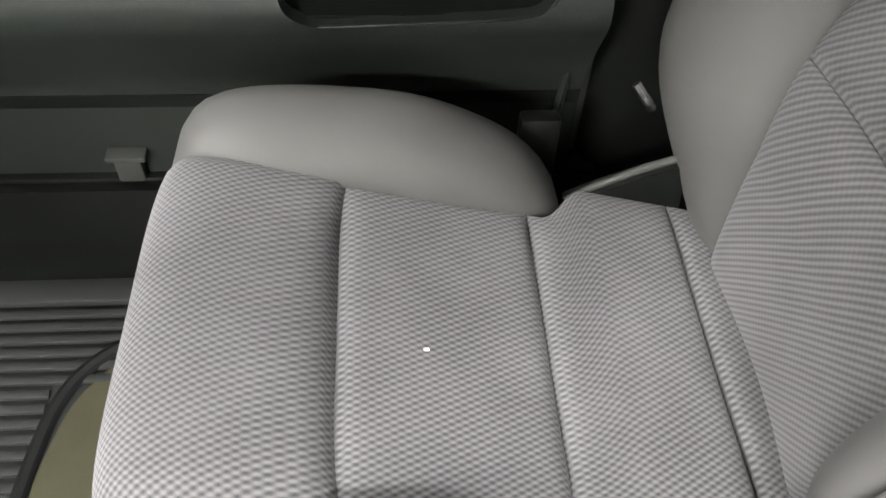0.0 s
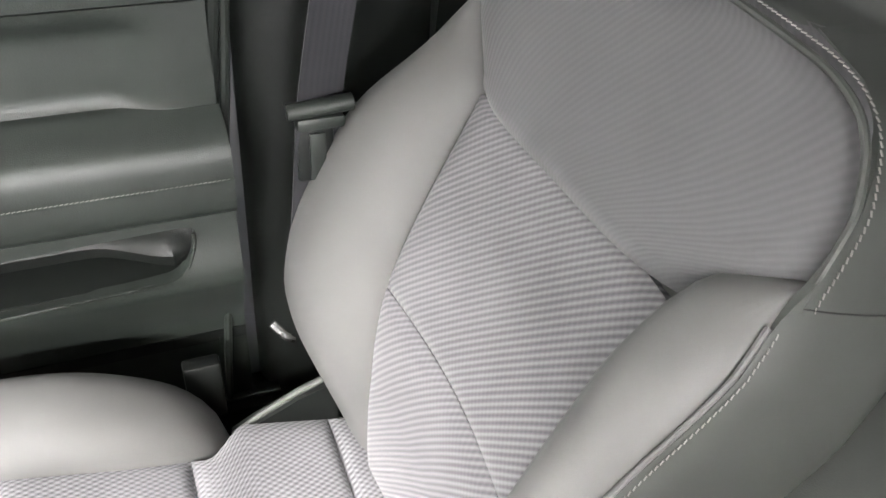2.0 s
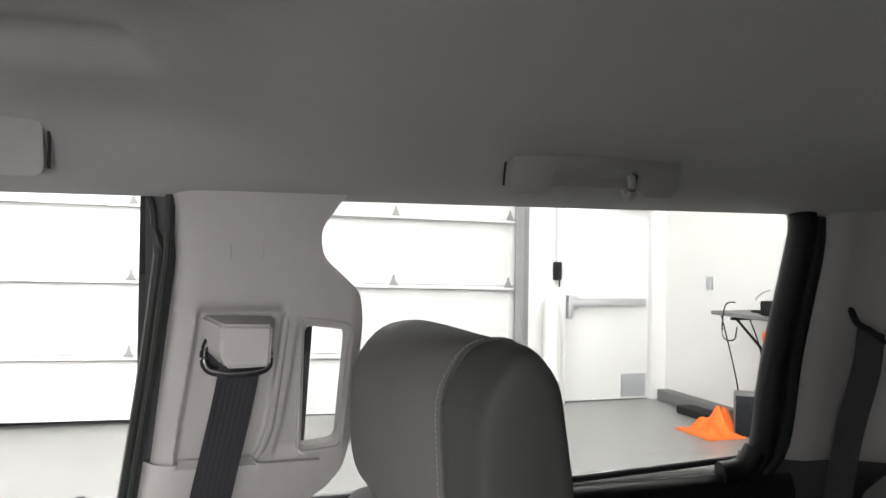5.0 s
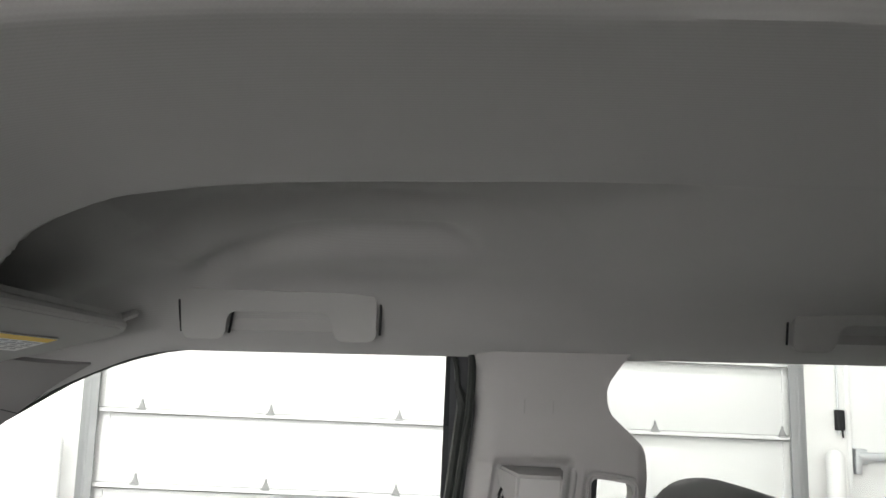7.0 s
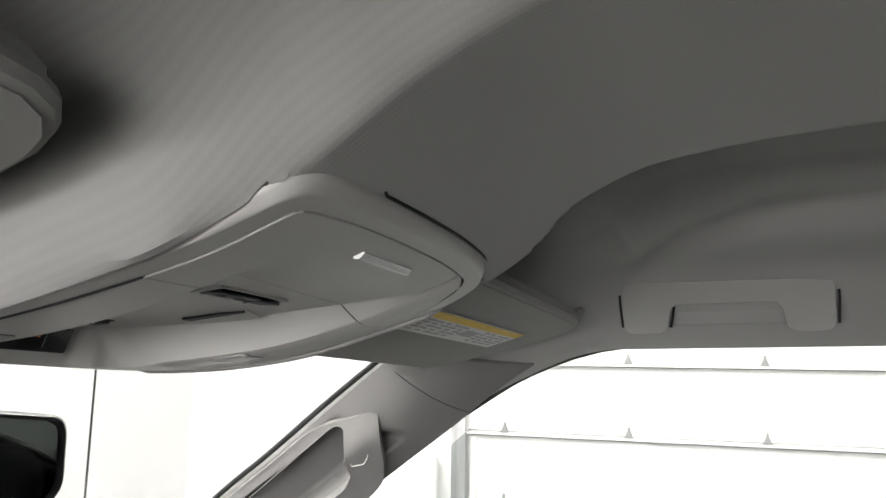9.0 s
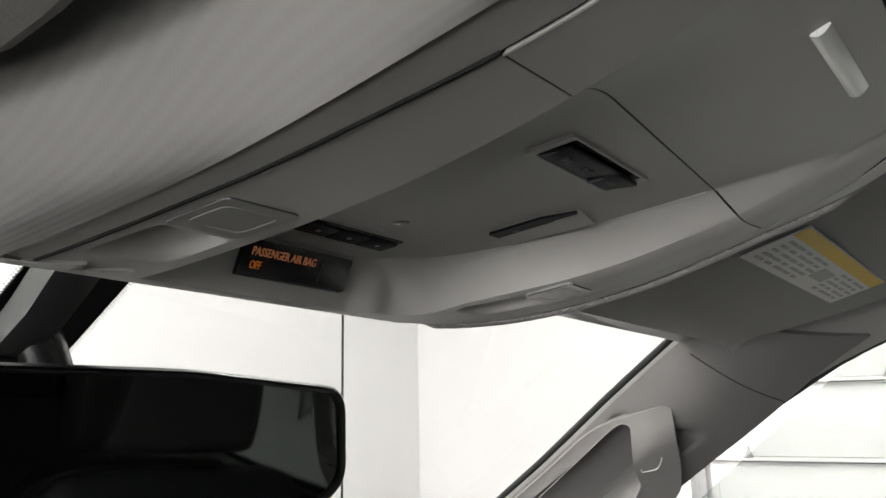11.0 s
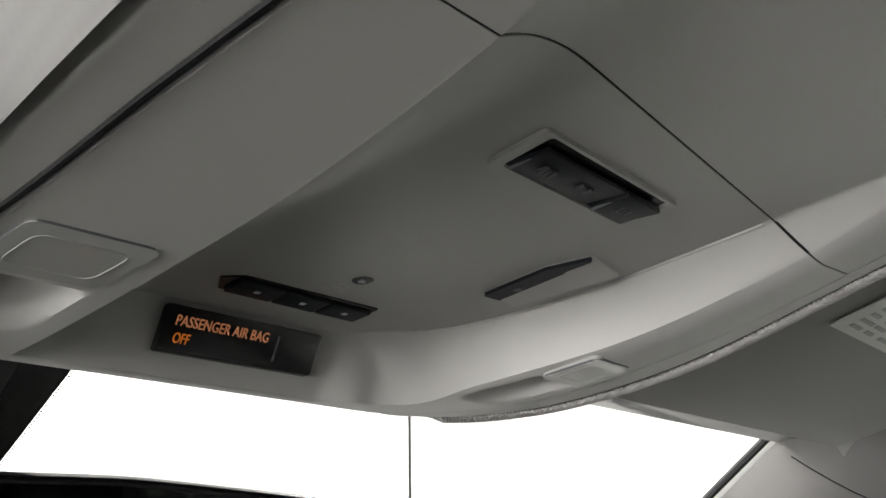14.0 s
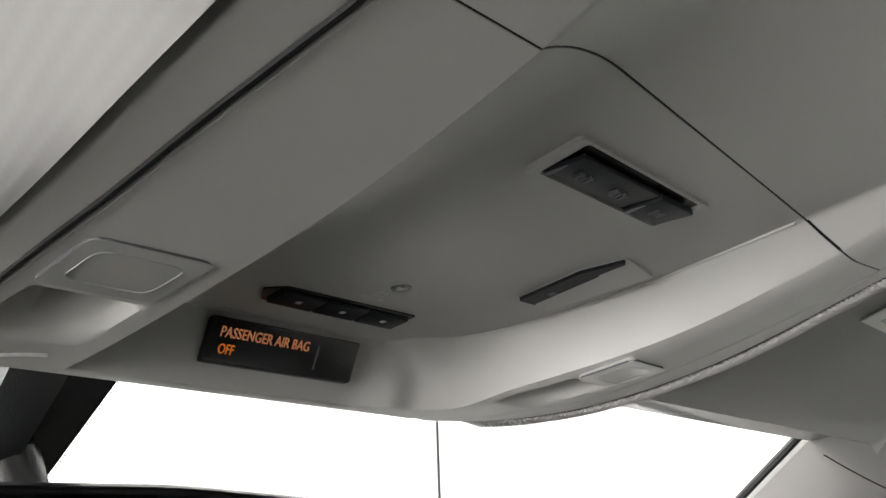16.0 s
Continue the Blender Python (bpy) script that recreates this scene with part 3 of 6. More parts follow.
SPINE = [(-1.45, 1.395), (-0.9, 1.414), (-0.5, 1.420), (-0.30, 1.420), (-0.14, 1.417), (-0.07, 1.413), (-0.03, 1.408), (0.0, 1.402), (0.041, 1.383), (0.07, 1.364), (0.09, 1.3505), (0.11, 1.3400), (0.13, 1.3335), (0.15, 1.3275), (0.2, 1.313)]
DOME = [(0.11, 1.417), (0.122, 1.434), (0.14, 1.449), (0.17, 1.457), (0.20, 1.460), (0.28, 1.461), (0.36, 1.457), (0.46, 1.442), (0.53, 1.421), (0.58, 1.394), (0.62, 1.366), (0.66, 1.346), (0.70, 1.336)]
FLAT = [(0.11, 1.420), (0.30, 1.420), (0.42, 1.417), (0.50, 1.409), (0.56, 1.394), (0.60, 1.376), (0.63, 1.358), (0.66, 1.346), (0.70, 1.336)]


EDGE_R = [(0.085, 0.055), (0.0892, 0.095), (0.096, 0.115), (0.103, 0.1235), (0.115, 0.1285), (0.13, 0.1305), (0.168, 0.1318), (0.19, 0.1330), (0.21, 0.1355), (0.23, 0.1385), (0.25, 0.1405), (0.28, 0.1420), (0.308, 0.1385), (0.33, 0.126)]
EDGE_L = [(0.085, -0.070), (0.089, -0.100), (0.096, -0.109), (0.108, -0.1128), (0.13, -0.1148), (0.15, -0.1160), (0.17, -0.1178), (0.19, -0.1198), (0.21, -0.1215), (0.235, -0.1228), (0.26, -0.1240), (0.285, -0.1252), (0.33, -0.1268)]
RIM_Z = [(0.06, 1.354), (0.085, 1.3465), (0.10, 1.3395), (0.13, 1.3275), (0.167, 1.3166), (0.21, 1.3052), (0.25, 1.2978), (0.30, 1.2922), (0.345, 1.289), (0.40, 1.287)]


def zr(y):
    """Height of the console's rim."""
    return curve_table(RIM_Z, y)


FOLD = [(-0.40, 0.39), (-0.30, 0.347), (-0.20, 0.321), (-0.11, 0.319), (-0.013, 0.336), (0.06, 0.374), (0.11, 0.411), (0.2, 0.5)]

LIP = [(-0.24, 0.412), (-0.19, 0.404), (-0.11, 0.404), (-0.058, 0.415), (-0.017, 0.444), (0.029, 0.483), (0.085, 0.546), (0.2, 0.62)]


def smin(p, q, k=0.012):
    h = min(1, max(0, 0.5 + 0.5 * (q - p) / k))
    return q * (1 - h) + p * h - k * h * (1 - h)


def liner(x, y):
    """Height of the headliner: a low spine behind the console, a dome over each front seat, a bay for each visor."""
    a = abs(x)
    plane = 1.300 + 0.28 * (0.25 - y)
    blend = sstep(0.085, 0.15, y)
    spine = (zr(y) - 0.001 + 0.009 * sstep(0.04, 0.10, x)) * blend + curve_table(SPINE, min(y, 0.2)) * (1 - blend)
    live = sstep(-0.40, -0.20, y)
    dome = (curve_table(DOME, a) + (0.016 * sstep(0.36, 0.15, a) if x < 0 else 0.0)) * live + curve_table(FLAT, a) * (1 - live)
    c0 = 0.112 + 0.026 * sstep(0.03, 0.08, y)
    if x > 0 and y > 0.17:
        c0 = max(0.0, curve_table(EDGE_R, y) - 0.006 - 0.040 * sstep(0.28, 0.305, y))
    if x < 0:
        c0 = 0.108 + 0.014 * sstep(0.08, 0.14, y) + 0.02 * sstep(0.2, 0.3, y)
    if a < c0:
        z = spine
    else:
        up = 0.034 + 0.046 * sstep(0.30, 0.17, y)
        bay = plane + up if y > 0.06 else plane + up + 0.5 * (0.06 - y)
        side = smin(dome, bay, 0.02) if y > -0.25 else dome
        rise = min(1, (a - c0) / 0.022) if x > 0 else sstep(-0.004, 0.050, a - c0)
        side2 = spine + (side - spine) * rise
        z = side2 * live + dome * (1 - live) if y < 0 else side2
    fold = a - curve_table(FOLD, y)
    if fold > 0:
        z -= 0.017 * (1 - math.exp(-fold / 0.045)) * sstep(-0.34, -0.22, y) * sstep(0.12, 0.05, y) * sstep(0.56, 0.46, a)
    edge = curve_table(WTOP, y) + 0.004
    lim = edge + (curve_table(DOME, max(0.3, a)) - 1.338)
    k = sstep(0.46, 0.62, a)
    z = min(z, lim) * k + z * (1 - k)
    e = a - curve_table(LIP, y) - 0.024
    z += 0.020 * math.exp(-(e / (0.042 if e < 0 else 0.023)) ** 2) * sstep(-0.235, -0.195, y) * sstep(0.11, 0.0, y)
    # opening for the console
    d = max(x - curve_table(EDGE_R, y) - 0.003, curve_table(EDGE_L, y) - x, 0.0875 + 0.012 * sstep(0.085, 0.125, x) - y)
    return z + 0.045 * sstep(0.0, -0.008, d)


def liner_fn(u, v):
    y = lerp_table([(0, -1.42), (0.70, 0.054), (0.88, 0.126), (1, 0.33)], v)
    k0, k1 = 104 / 276, 174 / 276
    xl, xr = curve_table(EDGE_L, max(y, 0.112)), curve_table(EDGE_R, max(y, 0.112)) + 0.003
    if u < k0:
        x = -0.69 + (xl + 0.69) * u / k0
    elif u < k1:
        x = xl + (xr - xl) * (u - k0) / (k1 - k0)
    else:
        x = xr + (0.69 - xr) * (u - k1) / (1 - k1)
    y += 0.75 * max(0.0, y - 0.300) * sstep(-0.08, -0.12, x)
    return (x, y, liner(x, min(y, 0.33)) if y < 0.3301 else zr(y) - 0.001 + 0.25 * max(0, y - 0.345))


bm = sheet(lambda u, v: liner_fn(1 - u, v), 276, 220, back=lambda u, v: (liner_fn(1 - u, v)[0], liner_fn(1 - u, v)[1], liner_fn(1 - u, v)[2] + 0.02))
structure("ceiling", bm, M_LINER, "grey knitted headliner of the truck cab")
roof = sheet(lambda u, v: (-0.74 + 1.48 * u, -1.45 + 1.80 * v, 1.52 + 0.03 * (1 - (2 * u - 1) ** 2)), 16, 8, thick=0.02)
structure("roof", roof, M_BODY, "dark painted truck roof")
for sx in (1, -1):
    pts = [(y, z) for y, z in WTOP[:6]]
    rail = sheet(lambda u, v, sx=sx: (sx * (0.70 + 0.06 * u), -1.45 + 1.62 * v, curve_table(WTOP, -1.45 + 1.62 * v) + 0.024 + 0.165 * u), 4, 24, thick=0.03)
    structure("roof_rail", rail, M_RUBBER, "dark painted roof rail above the doors")
structure("trim_header", sheet(lambda u, v: (0.62 - 1.24 * u, 0.283 + 0.063 * v, 1.3335 - 0.0165 * v + 0.004 * (1 - (2 * u - 1) ** 2)), 16, 6, back=lambda u, v: (0.62 - 1.24 * u, 0.283 + 0.063 * v, 1.345)), M_APIL, "grey trim along the top of the windscreen")
structure("roof_header", sheet(lambda u, v: (-0.7 + 1.4 * u, 0.346 + 0.02 * v, 1.322 + 0.20 * v), 12, 3, thick=0.03), M_BODY, "dark painted roof header over the windscreen")

# cab floor, bulkheads and the closed rear
structure("floor_cab", box(-0.80, 0.80, -1.35, 1.05, 0.10, 0.165), M_CARPET, "black carpeted cab floor")
structure("bulkhead_front", join(box(-0.82, 0.82, 1.02, 1.10, 0.10, 0.86), box(-0.80, 0.80, 0.70, 1.05, 0.62, 0.83, 0.05, 3)), M_DARK, "dark dashboard and bulkhead under the windscreen")
rw = plate([(-0.80, 0.1), (0.80, 0.1), (0.80, 0.95), (0.70, 1.53), (-0.70, 1.53), (-0.80, 0.95)], [rounded([(-0.58, 1.02), (0.58, 1.02), (0.52, 1.33), (-0.52, 1.33)], 0.05)], lambda a, b, d: (a, -1.36 - d - (0.0 if b < 0.9 else (b - 0.9) * -0.1), b), 0.06)
structure("wall_rear", rw, M_DARK, "dark rear wall of the cab")
structure("window_rear", box(-0.60, 0.60, -1.40, -1.395, 1.0, 1.35), M_TINT, "dark tinted rear window of the cab")
for z in (1.06, 1.10, 1.14, 1.18, 1.22, 1.26, 1.30):
    structure("trim_heater_line", box(-0.57, 0.57, -1.394, -1.3925, z, z + 0.002), M_HINGEDK, "thin heater line on the rear window")
hood = sheet(lambda u, v: (-0.85 + 1.7 * u, 1.0 + 1.4 * v, 0.84 - 0.10 * v * v - 0.06 * (2 * u - 1) ** 4), 12, 8, thick=0.05)
structure("bonnet", hood, M_BODY, "dark painted truck bonnet")
ant = thing("radio_antenna", "thin black radio antenna mast on the wing", "antenna", (0.782, 1.03, 0.78))
part("mast", tube([(0, 0, 0.03), (0, 0, 0.85)], 0.0020, 8), M_RUBBER, ant)
part("base", tube([(0, 0, 0.0), (0, 0, 0.02), (0, 0, 0.04)], [0.014, 0.012, 0.005], 12), M_RUBBER, ant)

# windscreen: bowed, leaning back
def wsc(u, v):
    x = -0.62 + 1.24 * u
    bow = 1 - (2 * u - 1) ** 2
    top, bot = Vector((x * 0.93, 0.352 + 0.03 * bow, 1.346 + 0.006 * bow)), Vector((x * 1.20, 0.94 + 0.12 * bow, 0.975))
    return top.lerp(bot, v)


ws = structure("windscreen", sheet(wsc, 14, 8, thick=0.005), M_GLASS, "clear laminated windscreen")
ws.visible_shadow = False


# ---- passenger side: window openings, pillars ----
def side_glass(name, y0, y1, label, mt=M_GLASS):
    g = sheet(lambda u, v: (0.838 - 0.135 * v, y0 + (y1 - y0 - (0.56 * v if y1 > 0 else 0)) * u, 0.93 + 0.43 * v), 2, 2, thick=0.004)
    g = structure(name, g, mt, label)
    g.visible_shadow = False


side_glass("window_front", -0.21, 0.73, "clear side window glass of the front door", M_SIDEGL)
side_glass("window_rear_door", -1.12, -0.36, "lightly tinted side window glass of the rear door", M_LIGHTTINT)

# B pillar, upper light trim with a slot
OUT = [(-0.199, 0.920), (-0.300, 0.914), (-0.330, 0.928), (-0.375, 0.957), (-0.422, 0.989), (-0.441, 1.014), (-0.452, 1.06), (-0.456, 1.20), (-0.450, 1.232), (-0.402, 1.275), (-0.398, 1.305), (-0.420, 1.338), (-0.44, 1.36), (-0.225, 1.36), (-0.239, 1.325), (-0.243, 1.27), (-0.235, 1.20), (-0.217, 1.03)]
TRIM_EDGE = [(0.92, -0.199), (1.03, -0.217), (1.20, -0.235), (1.27, -0.243), (1.325, -0.239), (1.36, -0.225)]
SLOT = [(-0.386, 1.195), (-0.437, 1.188), (-0.433, 1.050), (-0.389, 1.044)]

RIDGE_L = [(1.03, -0.2412), (1.0858, -0.2477), (1.146, -0.2568), (1.208, -0.2647)]
RIDGE_R = [(1.03, -0.3376), (1.072, -0.3478), (1.136, -0.3569), (1.196, -0.3621)]


def on_pillar(y, z, d):
    t = min(1, max(0, (y - lerp_table(TRIM_EDGE, z) + 0.036) / 0.036))
    roll = 0.030 * (1 - math.sqrt(max(0.0, 1 - t * t)))
    back = 0.010 * sstep(-0.44, -0.464, y)
    yl, yr = lerp_table(RIDGE_L, z), lerp_table(RIDGE_R, z)
    dish = 0.010 * sstep(yl, yl - 0.0055, y) * sstep(yr - 0.004, yr + 0.004, y) * sstep(1.022, 1.032, z) * sstep(1.222, 1.206, z)
    groove = 0.0045 * sstep(yr - 0.004, yr + 0.004, y) * sstep(1.026, 1.033, z) * sstep(1.2175, 1.2105, z) + 0.006 * sstep(yr - 0.014, yr - 0.019, y) * sstep(-0.388, -0.382, y) * sstep(1.03, 1.05, z) * sstep(1.21, 1.19, z)
    top = 0.006 * sstep(1.215, 1.25, z)
    return (pillar_x(z) + d + roll + back + dish + groove - top * 0.5, y, z)


bpil = thing("b_pillar_trim", "light grey plastic pillar trim with a grab slot", "pillar trim", (0.78, -0.3, 0.9))
inv = Matrix.Translation((-0.78, 0.3, -0.9))


def put(ob, m):
    ob.matrix_parent_inverse = m
    return ob


put(part("upper_panel", plate(rounded(OUT, 0.012, 4), [rounded(SLOT, 0.010, 4)], on_pillar, 0.028, (steps(-0.462, -0.198, 110), steps(0.925, 1.355, 100))), M_TRIM, bpil, "", 60), inv)
# raised lip round the slot and the recess ribs beside the belt guide
lip = [on_pillar(y, z, -0.003) for y, z in rounded([(-0.3825, 1.2025), (-0.4425, 1.1945), (-0.4385, 1.0425), (-0.3855, 1.0365)], 0.012, 4)]
put(part("slot_lip", tube(lip, 0.0026, 8, closed=True), M_TRIM, bpil), inv)
ridge = [on_pillar(y, z, d) for y, z, d in ((-0.335, 1.030, 0.003), (-0.341, 1.040, 0.0), (-0.3505, 1.072, -0.001), (-0.3585, 1.136, -0.001), (-0.3635, 1.190, 0.0), (-0.365, 1.205, 0.004))]
put(part("rib", tube(spline(ridge, 4), 0.0050, 10), M_TRIM, bpil), inv)
stepb = sheet(lambda u, v: on_pillar(-0.214 + 0.014 * v - 0.197 * u + 0.010 * v * u, 1.030 - (0.11 - 0.062 * sstep(0.42, 1.1, u)) * v, -0.004 + 0.004 * v ** 3), 48, 16, thick=0.006)
put(part("lower_step", stepb, M_TRIM, bpil), inv)
for y in (-0.30, -0.335):
    put(part("clip_mark", tube([on_pillar(y, 1.272, -0.0005), on_pillar(y, 1.288, -0.0005)], 0.0007, 6), M_LINERPL, bpil), inv)
put(part("lower_panel", sheet(lambda u, v: (0.782 + 0.012 * (1 - v) + 0.040 * (1 - math.sqrt(1 - max(0, 1 - u / 0.24) ** 2)) + 0.020 * sstep(0.35, 0.8, u), -0.176 - 0.014 * v - 0.25 * u, 0.19 + 0.735 * v), 40, 14, thick=0.02), M_DARK, bpil, "dark plastic lower pillar trim"), inv)

guide = thing("belt_guide", "light grey belt height adjuster with a metal loop", "belt guide", (0.703, -0.310, 1.181))
guide.scale = (1, 0.91, 0.94)
cover = loft([[(0.012, y, z) for y, z in ((0.045, 0.029), (-0.047, 0.027), (-0.042, -0.032), (0.018, -0.034), (0.040, -0.014))],
              [(-0.030, y, z) for y, z in ((0.020, 0.020), (-0.039, 0.018), (-0.036, -0.030), (0.015, -0.031), (0.023, -0.010))]])
bmesh.ops.bevel(cover, geom=cover.edges[:], offset=0.0035, segments=3, affect="EDGES")
part("cover", cover, M_TRIM, guide, "", 40)
# black U and block stand in for the shaded opening under the cover
U = [(0.008, 0.034, 0.0), (0.004, 0.040, -0.018), (-0.002, 0.034, -0.036), (-0.003, 0.0, -0.041), (-0.002, -0.034, -0.036), (0.004, -0.038, -0.018), (0.008, -0.034, 0.0)]
part("slot_dark", tube(spline(U, 6), 0.0052, 8), M_RUBBER, guide, "black U standing in for the shaded slot opening")
part("metal_loop", tube([Vector(p) + Vector((-0.0045, 0, 0.001)) for p in spline(U, 6)], 0.0016, 6), M_CHROME, guide)
part("slot_shadow", box(0.004, 0.012, -0.034, 0.036, -0.042, 0.02, 0.004), M_RUBBER, guide)
belt = thing("seat_belt", "dark grey webbing seat belt hanging down the pillar", "seat belt", (0.69, -0.24, 0.9))
binv = Matrix.Translation((-0.69, 0.24, -0.9))
wayd = spline([(0.700, -0.314, 1.155), (0.696, -0.303, 1.10), (0.695, -0.275, 0.97), (0.698, -0.251, 0.83), (0.707, -0.242, 0.72), (0.715, -0.232, 0.60)], 6)
put(part("webbing", strap(wayd, (-0.20, 1, 0.03), 0.0235, 0.0016), M_BELT, belt), binv)
put(part("slider", join(tube([(0.690, -0.280, 0.824), (0.692, -0.216, 0.819)], [0.0085, 0.0085], 12), box(0.686, 0.702, -0.272, -0.224, 0.798, 0.812, 0.004)), M_DARKSOFT, belt, "dark plastic belt slider"), binv)
put(part("tongue", box(0.697, 0.706, -0.263, -0.225, 0.735, 0.795, 0.004), M_DARK, belt), binv)
put(part("tongue_plate", box(0.692, 0.695, -0.253, -0.237, 0.74, 0.792, 0.001), M_DARKSOFT, belt), binv)
put(part("buckle_metal", tube(spline([(0.672, -0.180, 0.58), (0.665, -0.192, 0.565), (0.67, -0.20, 0.552)], 4), 0.005, 8), M_CHROME, belt), binv)

structure("pillar_body", join(sheet(lambda u, v: (0.835 if v < 0.62 else pillar_x(0.16 + 1.20 * v) + 0.045, -0.185 - 0.20 * u - 0.02 * v, 0.16 + 1.20 * v), 3, 20, thick=0.02), box(0.79, 0.86, -1.42, -1.10, 0.10, 0.97), box(0.83, 0.86, -0.42, -0.14, 0.10, 0.95)), M_BODY, "dark painted door pillar of the cab")
# door seal strips
SEAL_Y = [(0.16, -0.100), (0.40, -0.118), (0.70, -0.146), (0.85, -0.160), (0.948, -0.172), (1.0, -0.180), (1.163, -0.203), (1.272, -0.216), (1.30, -0.218)]
w = [(min(0.808, pillar_x(z) + 0.026), lerp_table(SEAL_Y, z), z) for z in (0.16, 0.40, 0.55, 0.70, 0.85, 0.95, 1.05, 1.15, 1.24, 1.29, 1.322)]
w += [(0.694, -0.208, 1.345), (0.692, -0.17, 1.354), (0.692, -0.10, 1.352), (0.692, 0.03, 1.348), (0.692, 0.14, 1.338), (0.697, 0.23, 1.309), (0.71, 0.31, 1.266), (0.72, 0.40, 1.21), (0.74, 0.60, 1.07)]
w = [Vector(p) for p in spline(w, 3)]
w = [p + Vector((0, -0.009 * sstep(1.31, 1.28, p.z) * sstep(0.0, -0.15, p.y), 0)) for p in w]
solid("door_seal", tube(w, [0.0034 + 0.0034 * sstep(1.31, 1.28, p.z) * sstep(0.0, -0.15, p.y) for p in w], 8), M_DARKSOFT, "black rubber door seal round the window opening", "door seal", "door seals")

solid("pillar_seal", tube([(min(0.796, pillar_x(z) + 0.016), lerp_table(SEAL_Y, z) - 0.018, z) for z in (0.16, 0.40, 0.60, 0.75, 0.9, 1.0, 1.05, 1.16, 1.27, 1.31, 1.345)], 0.0052, 8), M_DARKSOFT, "black rubber strip beside the pillar trim", "seal")

# C pillar and rear belt
cp = thing("c_pillar_trim", "light grey rear pillar trim of the cab", "pillar trim", (0.78, -1.2, 0.9))
cinv = Matrix.Translation((-0.78, 1.2, -0.9))
put(part("panel", sheet(lambda u, v: (pillar_x(0.972 + 0.403 * v) + 0.03 * (1 - sstep(0, 0.12, u)) - 0.10 * sstep(0.25, 1, u), -1.115 - 0.25 * u + 0.020 * v, 0.972 + 0.403 * v), 14, 8, thick=0.02), M_TRIM, cp), cinv)
put(part("rear_seal", tube(spline([(0.80, -1.05, 0.955), (0.79, -1.085, 0.975), (0.755, -1.080, 1.12), (0.715, -1.083, 1.27), (0.697, -1.078, 1.325), (0.690, -1.062, 1.352), (0.690, -1.03, 1.366)], 5), 0.020, 10), M_RUBBER, cp, "thick black rubber seal"), cinv)
put(part("rear_seal", tube(spline([(0.785, -1.085, 0.955), (0.77, -1.108, 1.0), (0.742, -1.106, 1.14), (0.703, -1.104, 1.28), (0.69, -1.096, 1.335)], 5), 0.012, 10), M_RUBBER, cp), cinv)
rb = thing("rear_seat_belt", "dark webbing belt down the rear pillar", "seat belt", (0.66, -1.24, 1.0))
rinv = Matrix.Translation((-0.66, 1.24, -1.0))
put(part("webbing", strap(spline([(0.682, -1.186, 1.178), (0.684, -1.180, 1.12), (0.700, -1.165, 1.02), (0.712, -1.150, 0.88)], 6), (0.6, 0.55, 0.3), 0.019, 0.0016), M_BELT, rb), rinv)
put(part("guide_slot", tube(spline([(0.703, -1.168, 1.208), (0.694, -1.174, 1.185), (0.682, -1.186, 1.175), (0.668, -1.198, 1.158)], 4), [0.002] + [0.005] * 11 + [0.002], 8), M_RUBBER, rb), rinv)


# ---- doors ----
def door_section(rows, y0, y1, ny, material, name, parent, m, label=""):
    """A panel swept along the cab: rows of (x, z) from top to bottom."""
    P = spline([(x, 0, z) for x, z in rows], 5)
    n = len(P) - 1
    return put(part(name, sheet(lambda u, v: (P[round(v * n)].x, y0 + (y1 - y0) * u, P[round(v * n)].z), ny, n, back=lambda u, v: (P[round(v * n)].x + 0.03, y0 + (y1 - y0) * u, P[round(v * n)].z)), material, parent, label), m)


fd = thing("front_door", "closed front door panel in dark plastic with a stitched armrest", "car door", (0.78, 0.2, 0.5))
finv = Matrix.Translation((-0.78, -0.2, -0.5))
YB = -0.165
door_section([(0.825, 0.945), (0.806, 0.952), (0.785, 0.945), (0.778, 0.925), (0.780, 0.902)], YB, 0.75, 6, M_DARKSOFT, "upper_roll", fd, finv)


def inset(u, v):
    y, z = YB + 0.002 + 0.91 * u, 0.900 - 0.130 * v
    dish = sstep(0.045, 0.105, y - YB) * sstep(0.0, 0.30, v) * sstep(1.05, 0.75, v)
    return (0.781 + 0.024 * dish + 0.004 * v, y, z)


put(part("inset_panel", sheet(inset, 60, 16, back=lambda u, v: (0.83, inset(u, v)[1], inset(u, v)[2])), M_DARKSOFT, fd), finv)
door_section([(0.800, 0.790), (0.765, 0.788), (0.738, 0.780), (0.726, 0.765), (0.722, 0.742), (0.724, 0.734)], YB, 0.30, 6, M_DARKSOFT, "armrest", fd, finv, "soft dark armrest pad")
door_section([(0.728, 0.733), (0.728, 0.71), (0.735, 0.69), (0.75, 0.683), (0.76, 0.683)], YB, 0.34, 6, M_DARKSOFT, "armrest_lower", fd, finv)
stitches([(0.7215, YB + 0.004, 0.7375), (0.7215, 0.0, 0.7375), (0.7215, 0.30, 0.737)], fd, (-1, 0, 0.2), size=(0.0036, 0.0010), name="armrest_stitching").matrix_parent_inverse = finv
